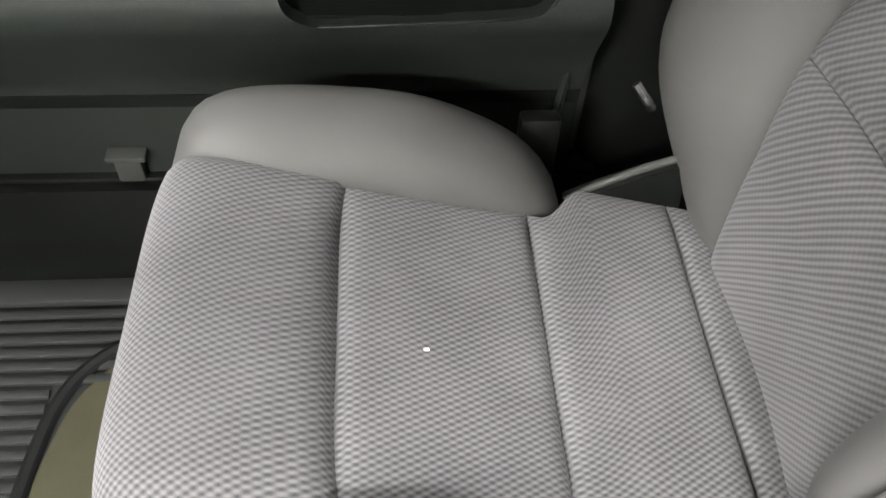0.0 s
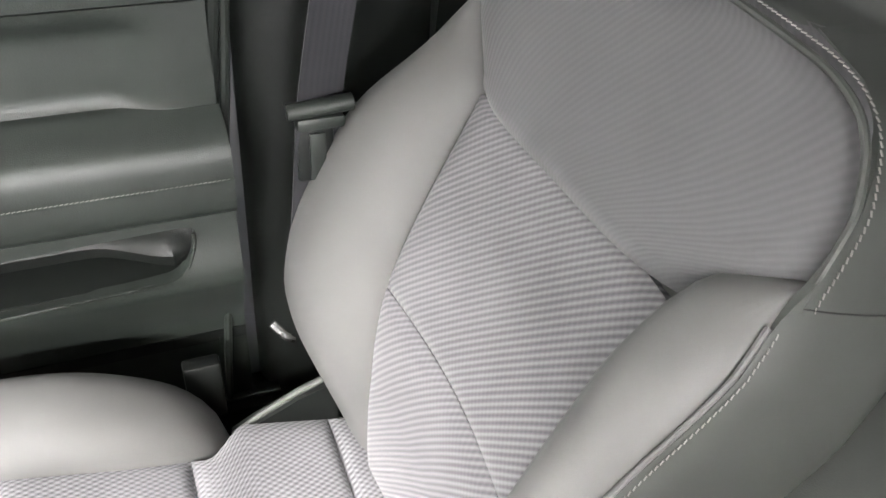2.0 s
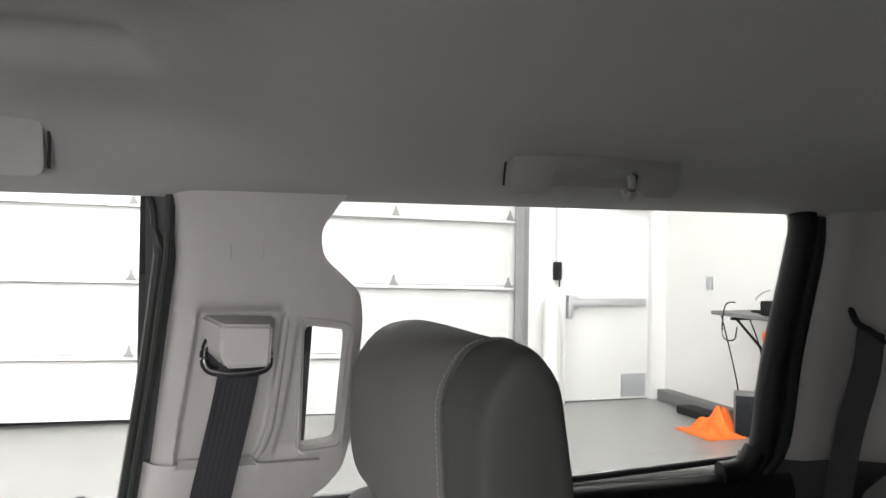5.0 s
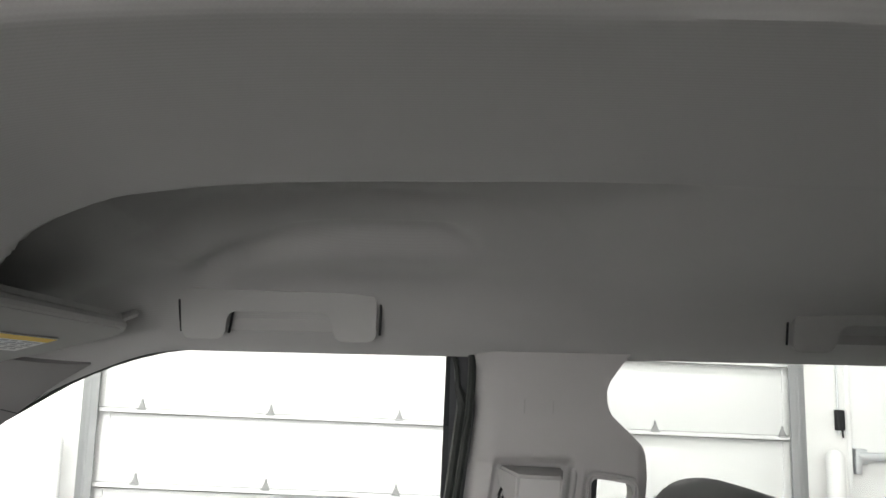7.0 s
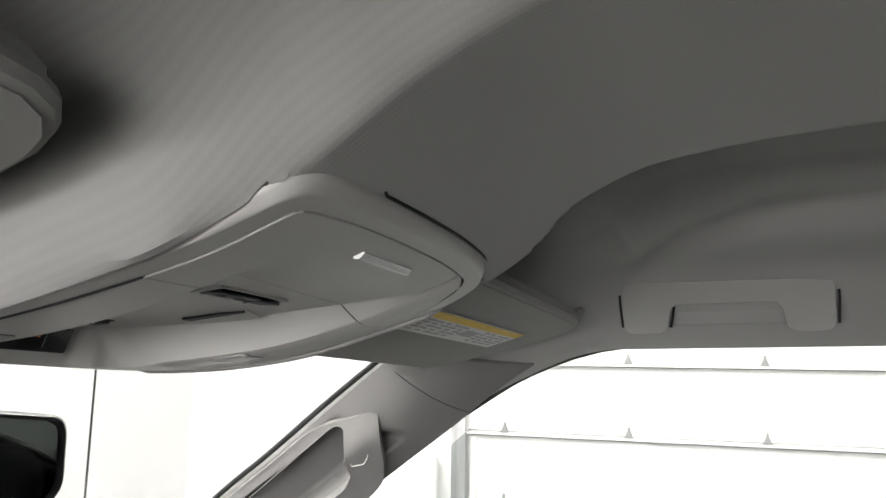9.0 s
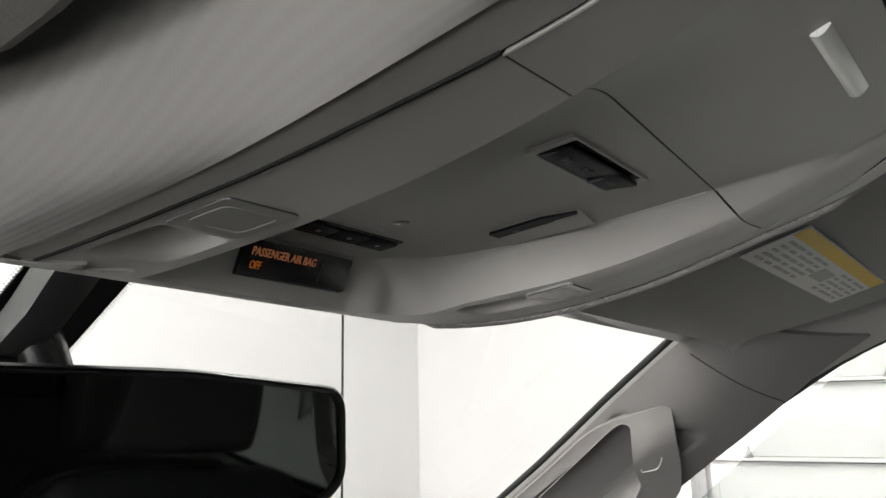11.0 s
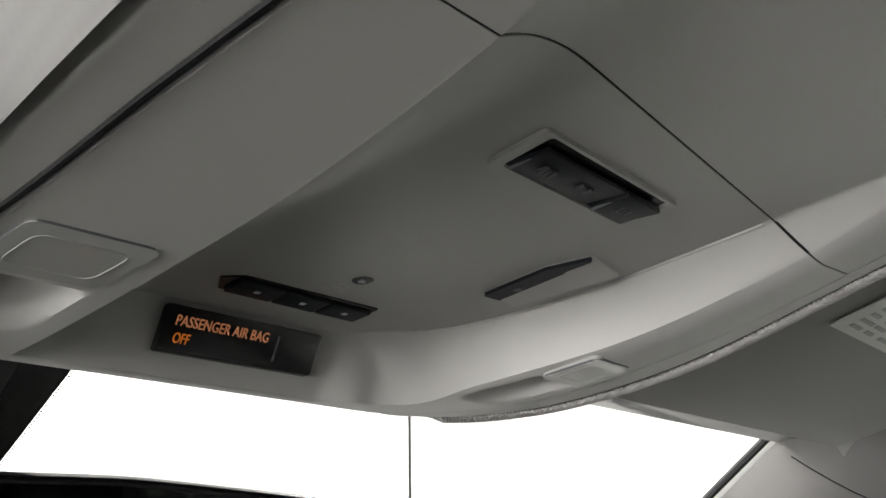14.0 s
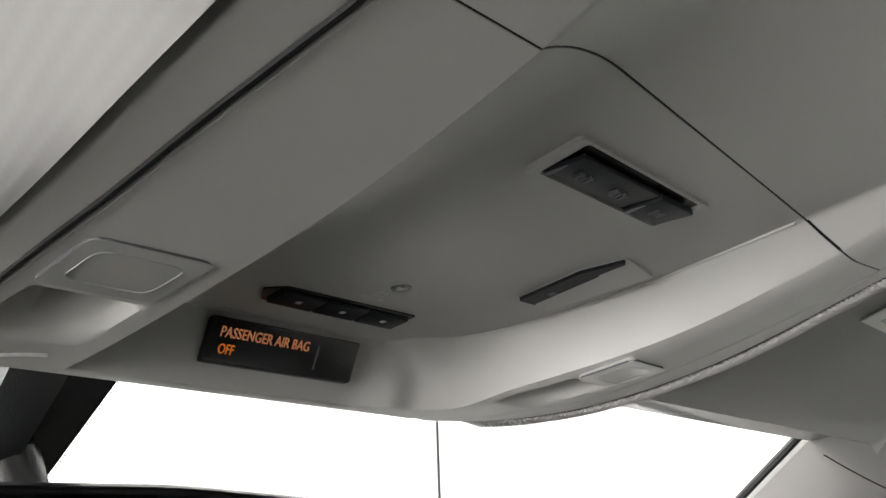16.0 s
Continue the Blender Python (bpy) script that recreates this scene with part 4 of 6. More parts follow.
# lower panel with an oblong pull pocket through it
POCK = rounded([(-0.121, 0.668), (-0.117, 0.640), (-0.098, 0.607), (-0.05, 0.602), (0.125, 0.595), (0.153, 0.612), (0.158, 0.640), (0.140, 0.660)], 0.016, 5)
put(part("lower_panel", plate([(YB, 0.70), (YB, 0.30), (0.75, 0.30), (0.75, 0.70)], [POCK], lambda a, b, d: (0.752 + d + 0.05 * sstep(0.60, 0.46, b) - 0.012 * math.exp(-((b - 0.605) / 0.03) ** 2), a, b), 0.02, ((), steps(0.30, 0.70, 30))), M_DARKSOFT, fd), finv)
# lining darker than the door panel, in place of shade inside the pocket
put(part("pull_pocket", sheet(lambda u, v: (0.758 + (0.020 + 0.050 * sstep(0.02, 0.42, u)) * sstep(0.0, 0.10, v) - 0.030 * sstep(0.34, 0.40, v) * sstep(0.75, 0.45, v) * sstep(0.02, 0.14, u), -0.130 + 0.295 * u, 0.590 + 0.09 * v), 24, 24, thick=0.01), M_DARK, fd, "pocket lining, darkened for the shade inside"), finv)
put(part("pocket_lip", tube(spline([(0.746, -0.118, 0.662), (0.744, -0.115, 0.640), (0.744, -0.097, 0.608), (0.744, -0.05, 0.601), (0.744, 0.05, 0.597), (0.744, 0.12, 0.595)], 5), 0.0022, 8), M_DARKSOFT, fd), finv)
put(part("lower_sill_trim", sheet(lambda u, v: (0.800 + 0.015 * v, YB + 0.92 * u, 0.47 - 0.14 * v), 4, 4, thick=0.02), M_DARK, fd), finv)
lock = put(part("lock_pin", tube([(0.812, -0.138, 0.945), (0.812, -0.138, 0.954), (0.812, -0.138, 0.955), (0.812, -0.138, 0.972), (0.812, -0.138, 0.975), (0.812, -0.138, 0.984), (0.812, -0.138, 0.986)], [0.012, 0.010, 0.0048, 0.0042, 0.006, 0.006, 0.004], 14), M_DARKSOFT, fd, "dark lock pin in a round collar"), finv)
put(part("glass_seal", tube([(0.818, YB, 0.957), (0.818, 0.3, 0.957), (0.818, 0.72, 0.950)], 0.0045, 8), M_RUBBER, fd), finv)
put(part("outer_skin", box(0.86, 0.90, YB, 0.9, 0.16, 0.945, 0.01), M_BODY, fd), finv)

rd = thing("rear_door", "dark rear door panel under the rear side window", "car door", (0.78, -0.7, 0.5))
rdi = Matrix.Translation((-0.78, 0.7, -0.5))
door_section([(0.825, 0.945), (0.806, 0.952), (0.785, 0.946), (0.776, 0.92), (0.78, 0.88), (0.79, 0.80), (0.77, 0.74), (0.76, 0.6), (0.79, 0.3)], -1.14, -0.40, 6, M_DARK, "panel", rd, rdi)
put(part("outer_skin", box(0.86, 0.90, -1.3, -0.40, 0.16, 0.945, 0.01), M_BODY, rd), rdi)
put(part("glass_seal", tube([(0.816, -1.08, 0.970), (0.816, -0.8, 0.958), (0.816, -0.39, 0.957)], 0.005, 8), M_RUBBER, rd), rdi)
put(part("corner_cap", tube(spline([(0.795, -1.02, 0.955), (0.79, -1.055, 0.962), (0.785, -1.075, 0.99)], 5), 0.018, 10), M_DARK, rd), rdi)

# unseen dark pane, added to cut light into the rear
structure("window_driver_rear", box(-0.80, -0.796, -1.02, -0.47, 0.95, 1.40), M_TINT, "dark unseen pane that dims light into the rear of the cab")
# driver side, unseen: plain blocks that limit the side light; front window open
structure("wall_driver_side", join(box(-0.88, -0.82, -1.36, 1.05, 0.10, 0.95), box(-0.82, -0.72, -0.47, -0.30, 0.9, 1.50), box(-0.82, -0.72, -1.36, -1.02, 0.9, 1.50), box(-0.84, -0.76, 0.62, 1.05, 0.9, 1.08)), M_DARK, "dark plain unseen driver side of the cab, its openings shape the light")
structure("sill_trim", join(sheet(lambda u, v: (0.800 - 0.015 * math.sin(math.pi * v) + 0.01 * (1 - v), -0.2 + 1.2 * u, 0.165 + 0.18 * v), 4, 8, thick=0.03), box(0.79, 0.86, -0.2, 1.0, 0.335, 0.352, 0.004)), M_DARK, "dark plastic sill trim along the door opening")
solid("sill_clip", join(box(0.785, 0.805, 0.345, 0.378, 0.350, 0.390, 0.005), box(0.782, 0.808, 0.338, 0.385, 0.384, 0.392, 0.003)), M_SEATDK, "small grey plastic clip standing on the sill", "clip")

# floor mat
fm = thing("floor_mat", "black ribbed rubber floor mat with an olive middle", "floor mat", (0.5, 0.55, 0.166))
fmi = Matrix.Translation((-0.5, -0.55, -0.166))
put(part("base", box(0.20, 0.765, 0.20, 0.98, 0.166, 0.172, 0.002), M_MAT, fm), fmi)
put(part("border", box(0.735, 0.775, 0.20, 0.98, 0.172, 0.186, 0.005), M_MAT, fm), fmi)
for i in range(13):
    x = 0.722 - 0.020 * i
    put(part("rib", box(x - 0.006, x + 0.006, 0.470 - 0.0 * i if i > 5 else 0.30, 0.97, 0.172, 0.179, 0.002), M_MAT, fm), fmi)
put(part("rim", tube(spline([(0.70, 0.32, 0.178), (0.66, 0.405, 0.178), (0.60, 0.452, 0.178), (0.50, 0.470, 0.178), (0.36, 0.475, 0.178)], 6), 0.009, 8), M_RUBBER, fm), fmi)
put(part("olive_panel", plate(rounded([(0.69, 0.24), (0.65, 0.395), (0.59, 0.44), (0.50, 0.46), (0.24, 0.465), (0.24, 0.24)], 0.03), [], lambda a, b, d: (a, b, 0.1775 - d), 0.004), M_OLIVE, fm, "olive film over the middle of the mat"), fmi)


# ---- passenger seat ----
CX = 0.452
BACK = [(0.36, -0.262), (0.42, -0.256), (0.50, -0.254), (0.60, -0.262), (0.676, -0.281), (0.76, -0.322), (0.855, -0.377), (0.93, -0.412), (1.02, -0.455), (1.08, -0.485)]


def by(z):
    return curve_table(BACK, z)


def cz(y):
    return 0.505 + 0.27 * (y + 0.07)


def pad(base, out, nu, nv, puff, size, thick=0.03, power=6):
    """A puffed cloth panel over base(u, v), swelling along out."""
    o = Vector(out).normalized()

    def swell(u, v):
        return ((1 - abs(2 * u - 1) ** power) * (1 - abs(2 * v - 1) ** power)) ** 0.5
    return sheet(lambda u, v: Vector(base(u, v)) + o * puff * swell(u, v), nu, nv, back=lambda u, v: Vector(base(u, v)) - o * thick, uv=lambda u, v: (u * size[0], v * size[1]))


seat = thing("front_seat", "grey cloth front passenger seat with smooth side bolsters", "car seat", (CX, -0.05, 0.166))
si = Matrix.Translation((-CX, 0.05, -0.166))
OUTB = (0, 0.9, 0.42)
OUTC = (0, -0.26, 0.96)
IN_L = [(0.42, 0.300), (0.676, 0.288), (0.86, 0.288)]
IN_R = [(0.42, 0.553), (0.588, 0.562), (0.676, 0.584), (0.86, 0.612)]


def insert(z0, z1):
    def base(u, v):
        z = z0 + (z1 - z0) * v
        x0, x1 = lerp_table(IN_L, z), lerp_table(IN_R, z)
        x = x0 + (x1 - x0) * u
        return (x, by(z) - 0.012 * math.sin(math.pi * u), z)
    return base


put(part("back_insert_lower", pad(insert(0.44, 0.6755), OUTB, 24, 26, 0.010, (0.27, 0.25), power=9), M_RIB, seat, "ribbed grey cloth panel"), si)
put(part("back_insert_middle", pad(insert(0.6765, 0.8575), OUTB, 24, 24, 0.010, (0.29, 0.21), power=9), M_RIB, seat, "ribbed grey cloth panel"), si)
TOPW = [(0.858, 0.156), (0.875, 0.168), (0.893, 0.195), (0.908, 0.214), (0.93, 0.224), (0.958, 0.219), (0.979, 0.208), (0.991, 0.199), (1.002, 0.184), (1.011, 0.160), (1.018, 0.12)]

TOPR = [(0.858, 0.612), (0.875, 0.626), (0.893, 0.654), (0.91, 0.682), (0.93, 0.704), (0.95, 0.713), (0.975, 0.714), (0.99, 0.706), (1.003, 0.695), (1.012, 0.676), (1.018, 0.645)]


def top_panel(u, v):
    z = 0.8590 + 0.161 * v
    x0, x1 = 0.462 - lerp_table(TOPW, z), lerp_table(TOPR, z)
    return (x0 + (x1 - x0) * u, by(z) + 0.004 - 0.020 * abs(2 * u - 1) ** 4 + 0.012 * u ** 3, z)


put(part("back_insert_upper", pad(top_panel, OUTB, 30, 22, 0.012, (0.46, 0.19), thick=0.012, power=8), M_TOPCLOTH, seat, "smooth-worn grey cloth panel"), si)


def tapered(rows, ax, az, power=4):
    """Cushion roll: rows of (centre, long axis direction pair) as rings, closing round at both ends."""
    n = len(rows) - 1
    rings = []
    for i, (c, e1, e2) in enumerate(rows):
        t = i / n
        k = max(0.04, (1 - abs(2 * t - 1) ** power)) ** 0.5
        ring = []
        for q in range(24):
            th = q * 2 * math.pi / 24
            cs, sn = math.cos(th), math.sin(th)
            f = 1 / (abs(cs) ** 2.6 + abs(sn) ** 2.6) ** (1 / 2.6)
            ring.append(Vector(c) + Vector(e1) * ax * k * cs * f + Vector(e2) * az * k * sn * f)
        rings.append(ring)
    return loft(rings)


def back_bolster(edge_in, edge_out, sgn, deep, ztop):
    """A roll between two edge tables of (z, x), narrowing to a point at the foot."""
    rings, line = [], []
    for i in range(37):
        t = i / 36
        z = 0.440 + (ztop - 0.440) * t
        a, b = lerp_table(edge_in, z), curve_table(edge_out, z)
        c, hw = (a + b) / 2, abs(b - a) / 2 + 0.004
        k = max(0.02, 1 - max(0, (t - 0.90) / 0.10) ** 2.6) ** 0.5
        d = deep * sstep(-0.05, 0.35, t) * (1 - 0.72 * sstep(0.70, 1.0, t) if sgn < 0 else 1 - 0.80 * sstep(0.80, 1.0, t))
        ring = []
        for q in range(28):
            th = q * 2 * math.pi / 28
            cs, sn = math.cos(th), math.sin(th)
            f = 1 / (abs(cs) ** 2.3 + abs(sn) ** 2.3) ** (1 / 2.3)
            ring.append(Vector((c + hw * k * cs * f, by(z) - 0.012 + (d + 0.012) * k * sn * f - 0.16 * sgn * hw * cs * k, z + 0.25 * d * k * sn * f)))
        rings.append(ring)
        if i > 3 and t < 0.97:
            cs = (-0.50 - 0.40 * t) * sgn
            sn = math.sqrt(1 - cs * cs)
            line.append(Vector((c + (hw + 0.001) * k * cs, by(z) - 0.012 + (d + 0.014) * k * sn - 0.16 * sgn * hw * cs * k, z + 0.25 * d * k * sn)))
    return loft(rings), line


bolster_out, _ = back_bolster(IN_R + [(0.886, 0.630), (0.91, 0.656), (0.94, 0.684)], [(0.44, 0.600), (0.50, 0.668), (0.55, 0.711), (0.60, 0.735), (0.66, 0.746), (0.74, 0.745), (0.81, 0.726), (0.86, 0.703), (0.90, 0.688), (0.94, 0.680)], -1, 0.062, 0.936)
put(part("back_bolster", bolster_out, M_SEAT, seat, "smooth grey side bolster"), si)
bolster_in, low = back_bolster(IN_L[:2] + [(0.86, 0.303), (0.874, 0.300), (0.888, 0.294), (0.899, 0.283), (0.907, 0.266), (0.913, 0.248), (0.918, 0.236)], [(0.44, 0.270), (0.50, 0.251), (0.60, 0.234), (0.70, 0.230), (0.80, 0.2285), (0.86, 0.232), (0.88, 0.2345), (0.92, 0.242), (0.95, 0.248)], 1, 0.052, 0.918)
put(part("back_bolster", bolster_in, M_SEAT, seat, "smooth grey side bolster"), si)


def body_ring(z, hw, d0, d1, r=0.035):
    y = by(z)
    near = CX + 0.005 - hw + 0.016 + 0.020 * sstep(0.89, 0.96, z)
    o = rounded([(near, y - d1), (CX + 0.005 + hw, y - d1), (CX + 0.005 + hw, y - d0), (near, y - d0)], r, 4)
    return [Vector((p.x, p.y, z)) for p in o]


rows = [(0.36, 0.19), (0.42, 0.212), (0.55, 0.226), (0.70, 0.236), (0.85, 0.236), (0.90, 0.228), (0.93, 0.217), (0.97, 0.205), (0.995, 0.191), (1.010, 0.178), (1.019, 0.16), (1.024, 0.12)]
put(part("back_shell", loft([body_ring(z, hw, 0.012 - 0.009 * sstep(0.93, 0.97, z), 0.112 + 0.042 * sstep(0.85, 0.6, z) - 0.022 * sstep(0.97, 1.04, z), 0.038) for z, hw in rows]), M_SEATDK, seat, "smooth darker grey seat back cover"), si)
# piping and stitching along the inner edge of the back
pipe = [(0.2350, 0.905), (0.2365, 0.913), (0.238, 0.930), (0.243, 0.958), (0.254, 0.979), (0.263, 0.991), (0.278, 1.003), (0.304, 1.012), (0.343, 1.0165), (0.418, 1.020), (0.525, 1.020), (0.60, 1.017), (0.635, 1.012), (0.652, 1.003)]
pth = spline([(x, by(z) + 0.010 - 0.018 * abs((x - 0.46) / 0.235) ** 4, z) for x, z in pipe], 4)
put(part("piping", tube(pth, 0.0027, 8), M_SEATDK, seat), si)
stitches([p + Vector((-0.0035 * sstep(1.012, 0.99, p.z), -0.007, 0.0040 * sstep(0.98, 1.01, p.z))) for p in pth], seat, (-0.5, 0.6, 0.6)).matrix_parent_inverse = si
REAR_Y = [(0.46, -0.30), (0.55, -0.34), (0.635, -0.40), (0.71, -0.470), (0.76, -0.505), (0.86, -0.527), (0.93, -0.532), (0.97, -0.538), (0.99, -0.541), (1.02, -0.545)]
FRONT_D = [(0.46, 0.046), (0.60, 0.048), (0.72, 0.046), (0.817, 0.034), (0.894, 0.008), (0.93, -0.004), (0.99, -0.007), (1.02, -0.010)]
EDGE_X = [(0.44, 0.262), (0.50, 0.246), (0.60, 0.230), (0.70, 0.226), (0.80, 0.221), (0.87, 0.2215), (0.894, 0.2285), (0.91, 0.2345), (0.93, 0.2395), (0.958, 0.2450), (0.979, 0.2560), (0.991, 0.2650), (1.003, 0.2800), (1.012, 0.3040), (1.02, 0.345)]


def side_panel(u, v):
    z = 0.47 + 0.518 * v
    yf, yr = by(z) + lerp_table(FRONT_D, z), lerp_table(REAR_Y, z)
    return (curve_table(EDGE_X, z) - 0.0035 + 0.009 * sstep(0.93, 0.89, z) * (1 - u) ** 8 + 0.020 * u ** 8 + 0.010 * sstep(0.4, 1.0, u) * sstep(0.89, 1.0, z), yf + (yr - yf) * u, z)


put(part("side_panel", sheet(lambda u, v: side_panel(u, 1.062 * v), 30, 56, thick=0.006), M_SEATDK, seat, "smooth darker grey side panel"), si)
low = [Vector(side_panel(0.0, k / 40)) + Vector((0.002, 0.0015, 0)) for k in range(34)][::-1]
put(part("side_seam", tube(low, 0.0022, 8), M_SEAT, seat), si)
stitches([Vector(side_panel(0.022, k / 40)) + Vector((-0.0016, 0.0005, 0)) for k in range(34)], seat, (-1, 0.4, 0.1), size=(0.0036, 0.0012)).matrix_parent_inverse = si
put(part("side_seam", tube([Vector(side_panel(u, 0.850 - 0.055 * u)) + Vector((-0.0002, 0, 0)) for u in (0.05, 0.2, 0.4, 0.6, 0.8, 0.97)], 0.0006, 6), M_REAR, seat), si)


# headrest
HR0, HR1 = 0.320, 0.600
PULL = [(0.0, 0.040), (0.06, 0.039), (0.12, 0.037), (0.155, 0.033), (0.22, 0.020), (0.34, 0.006), (0.5, 0.0)]


def hr_ring(t, k):
    """One slice of the headrest: its front falls back towards the sides."""
    prof = rounded([(-0.424, 1.046), (-0.524, 1.040), (-0.547, 1.08), (-0.530, 1.188), (-0.495, 1.214), (-0.446, 1.208), (-0.416, 1.17), (-0.415, 1.08)], 0.03, 4)
    pull, lean_in = curve_table(PULL, min(t, 0.5)), 0.030 * sstep(0.0, 0.155, t) * sstep(0.5, 0.155, t)
    ring = []
    for p in prof:
        fore = sstep(-0.54, -0.42, p.x)
        x = HR0 + (HR1 - HR0) * t + lean_in * (p.y - 1.06) / 0.15 * fore
        ring.append(Vector((x, -0.474 + (p.x + 0.474) * k - pull * fore, 1.125 + (p.y - 1.125) * k)))
    return ring


SIDE = [(0.155 * (q / 14) ** 1.8, 0.55 + 0.445 * math.sqrt(1 - (1 - (q / 14) ** 1.1) ** 4)) for q in range(15)]
FAR = ((0.0, 0.76), (0.004, 0.88), (0.016, 0.945), (0.05, 0.985))
MID = ((0.155, 0.995), (0.19, 1.003), (0.24, 1.006), (0.34, 1.010), (0.5, 1.014), (0.7, 1.010), (0.88, 1.0), (0.95, 0.985))
put(part("headrest", loft([hr_ring(t, k) for t, k in MID]), M_SEAT, seat, "smooth grey headrest", 50), si)
for flip in (False, True):
    put(part("headrest_side", loft([hr_ring(1 - t if flip else t, k) for t, k in (FAR if flip else SIDE)]), M_SEATDK, seat, "darker grey headrest side", 70), si)
put(part("headrest_seam", tube(hr_ring(0.155, 0.999), 0.0022, 6, closed=True), M_SEATDK, seat), si)
line = hr_ring(0.175, 1.006)
stitches(line + line[:1], seat, (-0.5, 0.8, 0.2), name="headrest_stitching").matrix_parent_inverse = si
for x in (0.40, 0.53):
    put(part("headrest_post", tube([(x, -0.50, 1.0), (x, -0.495, 1.06)], 0.006, 10), M_CHROME, seat), si)


# seat cushion
def cush_x(y):
    return 0.576 + 0.046 * sstep(-0.085, -0.135, y)


def cush(y0, y1):
    return lambda u, v: (0.270 + (cush_x(y0 + (y1 - y0) * v) - 0.270) * u, y0 + (y1 - y0) * v, cz(y0 + (y1 - y0) * v) - 0.006 * math.sin(math.pi * u))


put(part("cushion_panel_rear", pad(cush(-0.224, -0.0725), OUTC, 24, 22, 0.010, (0.305, 0.15), power=9), M_INSERT, seat, "woven grey cloth panel"), si)
put(part("cushion_panel_middle", pad(cush(-0.0715, 0.0975), OUTC, 24, 22, 0.010, (0.305, 0.17), power=9), M_INSERT, seat, "woven grey cloth panel"), si)
put(part("cushion_roll_rear", pad(cush(-0.268, -0.2248), OUTC, 24, 8, 0.012, (0.305, 0.045), power=3), M_INSERT, seat, "woven grey cloth strip"), si)
NOSE = spline([(0, 0.0983, cz(0.0983)), (0, 0.16, cz(0.16)), (0, 0.205, cz(0.205) - 0.001), (0, 0.238, cz(0.238) - 0.010), (0, 0.256, 0.555), (0, 0.262, 0.51), (0, 0.258, 0.44), (0, 0.250, 0.38)], 4)


def nose(u, v):
    p = NOSE[min(len(NOSE) - 1, round(v * (len(NOSE) - 1)))]
    return (0.270 + 0.311 * u, p.y - 0.01 * abs(2 * u - 1) ** 4, p.z - 0.006 * math.sin(math.pi * u))


put(part("cushion_panel_front", sheet(lambda u, v: Vector(nose(u, v)) + Vector((0, -0.26, 0.96)) * 0.012 * min(1, v / 0.05) ** 0.5 * (1 - abs(2 * u - 1) ** 8) ** 0.5, 24, len(NOSE) - 1,
     back=lambda u, v: (nose(u, v)[0], nose(u, v)[1] * 0.85, nose(u, v)[2] - 0.03), uv=lambda u, v: (u * 0.305, 0.34 * v)), M_INSERT, seat, "woven grey cloth panel"), si)
TOPZ = [(-0.120, 0.497), (-0.10, 0.512), (-0.062, 0.538), (0.0, 0.570), (0.047, 0.585), (0.126, 0.594), (0.20, 0.590), (0.235, 0.572), (0.262, 0.530)]


def cushion_bolster(x0):
    rows = []
    for i in range(31):
        t = i / 30
        y = -0.118 + 0.382 * t
        rows.append(((x0, y, curve_table(TOPZ, y) - 0.058), (1, 0, 0), (0, 0.1 * (1 if t > 0.5 else -0.6), 1)))
    return tapered(rows, 0.060, 0.060, 7)


put(part("cushion_bolster", cushion_bolster(0.628), M_SEAT, seat, "smooth grey cushion bolster"), si)
put(part("cushion_bolster", cushion_bolster(0.208), M_SEAT, seat, "smooth grey cushion bolster"), si)
put(part("cushion_base", box(0.20, 0.668, -0.26, 0.235, 0.30, 0.425, 0.02), M_SEATDK, seat), si)
put(part("seat_pedestal", join(box(0.24, 0.64, -0.22, 0.18, 0.166, 0.345, 0.02), box(0.22, 0.26, -0.28, 0.24, 0.166, 0.20, 0.006), box(0.62, 0.66, -0.28, 0.24, 0.166, 0.20, 0.006)), M_DARK, seat, "dark plastic seat pedestal"), si)
# paler bead painted in as the bright top edge of the dark recliner
put(part("recliner_lit_edge", tube([(0.628, -0.120, 0.470), (0.630, -0.150, 0.487), (0.632, -0.195, 0.508), (0.632, -0.228, 0.521)], [0.003, 0.004, 0.0045, 0.004], 10), M_SEATDK, seat, "thin paler bead for the lit top edge of the recliner"), si)
put(part("recliner_side", loft([[(x, y, z) for y, z in ((-0.120, 0.468), (-0.150, 0.485), (-0.195, 0.506), (-0.232, 0.519), (-0.240, 0.44), (-0.16, 0.42), (-0.12, 0.43))] for x in (0.622, 0.640)]), M_DARK, seat, "dark plastic recliner side"), si)
put(part("belt_anchor", box(0.695, 0.715, -0.122, -0.080, 0.43, 0.515, 0.004), M_DARK, seat), si)
solid("lint_speck", box(0.407, 0.4095, 0.0270, 0.0315, cz(0.03) + 0.004, cz(0.03) + 0.0062, 0.0008), M_SPECK, "white lint speck lying on the seat cushion", "lint")

# ---- rear bench ----
rs = thing("rear_bench", "dark grey cloth rear bench seat", "car seat", (0.3, -1.15, 0.166))
ri = Matrix.Translation((-0.3, 1.15, -0.166))


def rear_back(u, v):
    x = -0.70 + 1.40 * u
    z = 0.46 + 0.575 * v
    edge, drop = sstep(0.63, 0.72, abs(x)), max(0.0, (abs(x) - 0.50) / 0.20) ** 2
    side = 0.045 * math.exp(-((abs(x) - 0.52) / 0.09) ** 2) * math.sin(math.pi * min(1, 0.1 + v))
    return (x, -0.975 - 0.11 * v - 0.05 * v ** 6 + side - 0.045 * edge, z - 0.15 * drop * v)


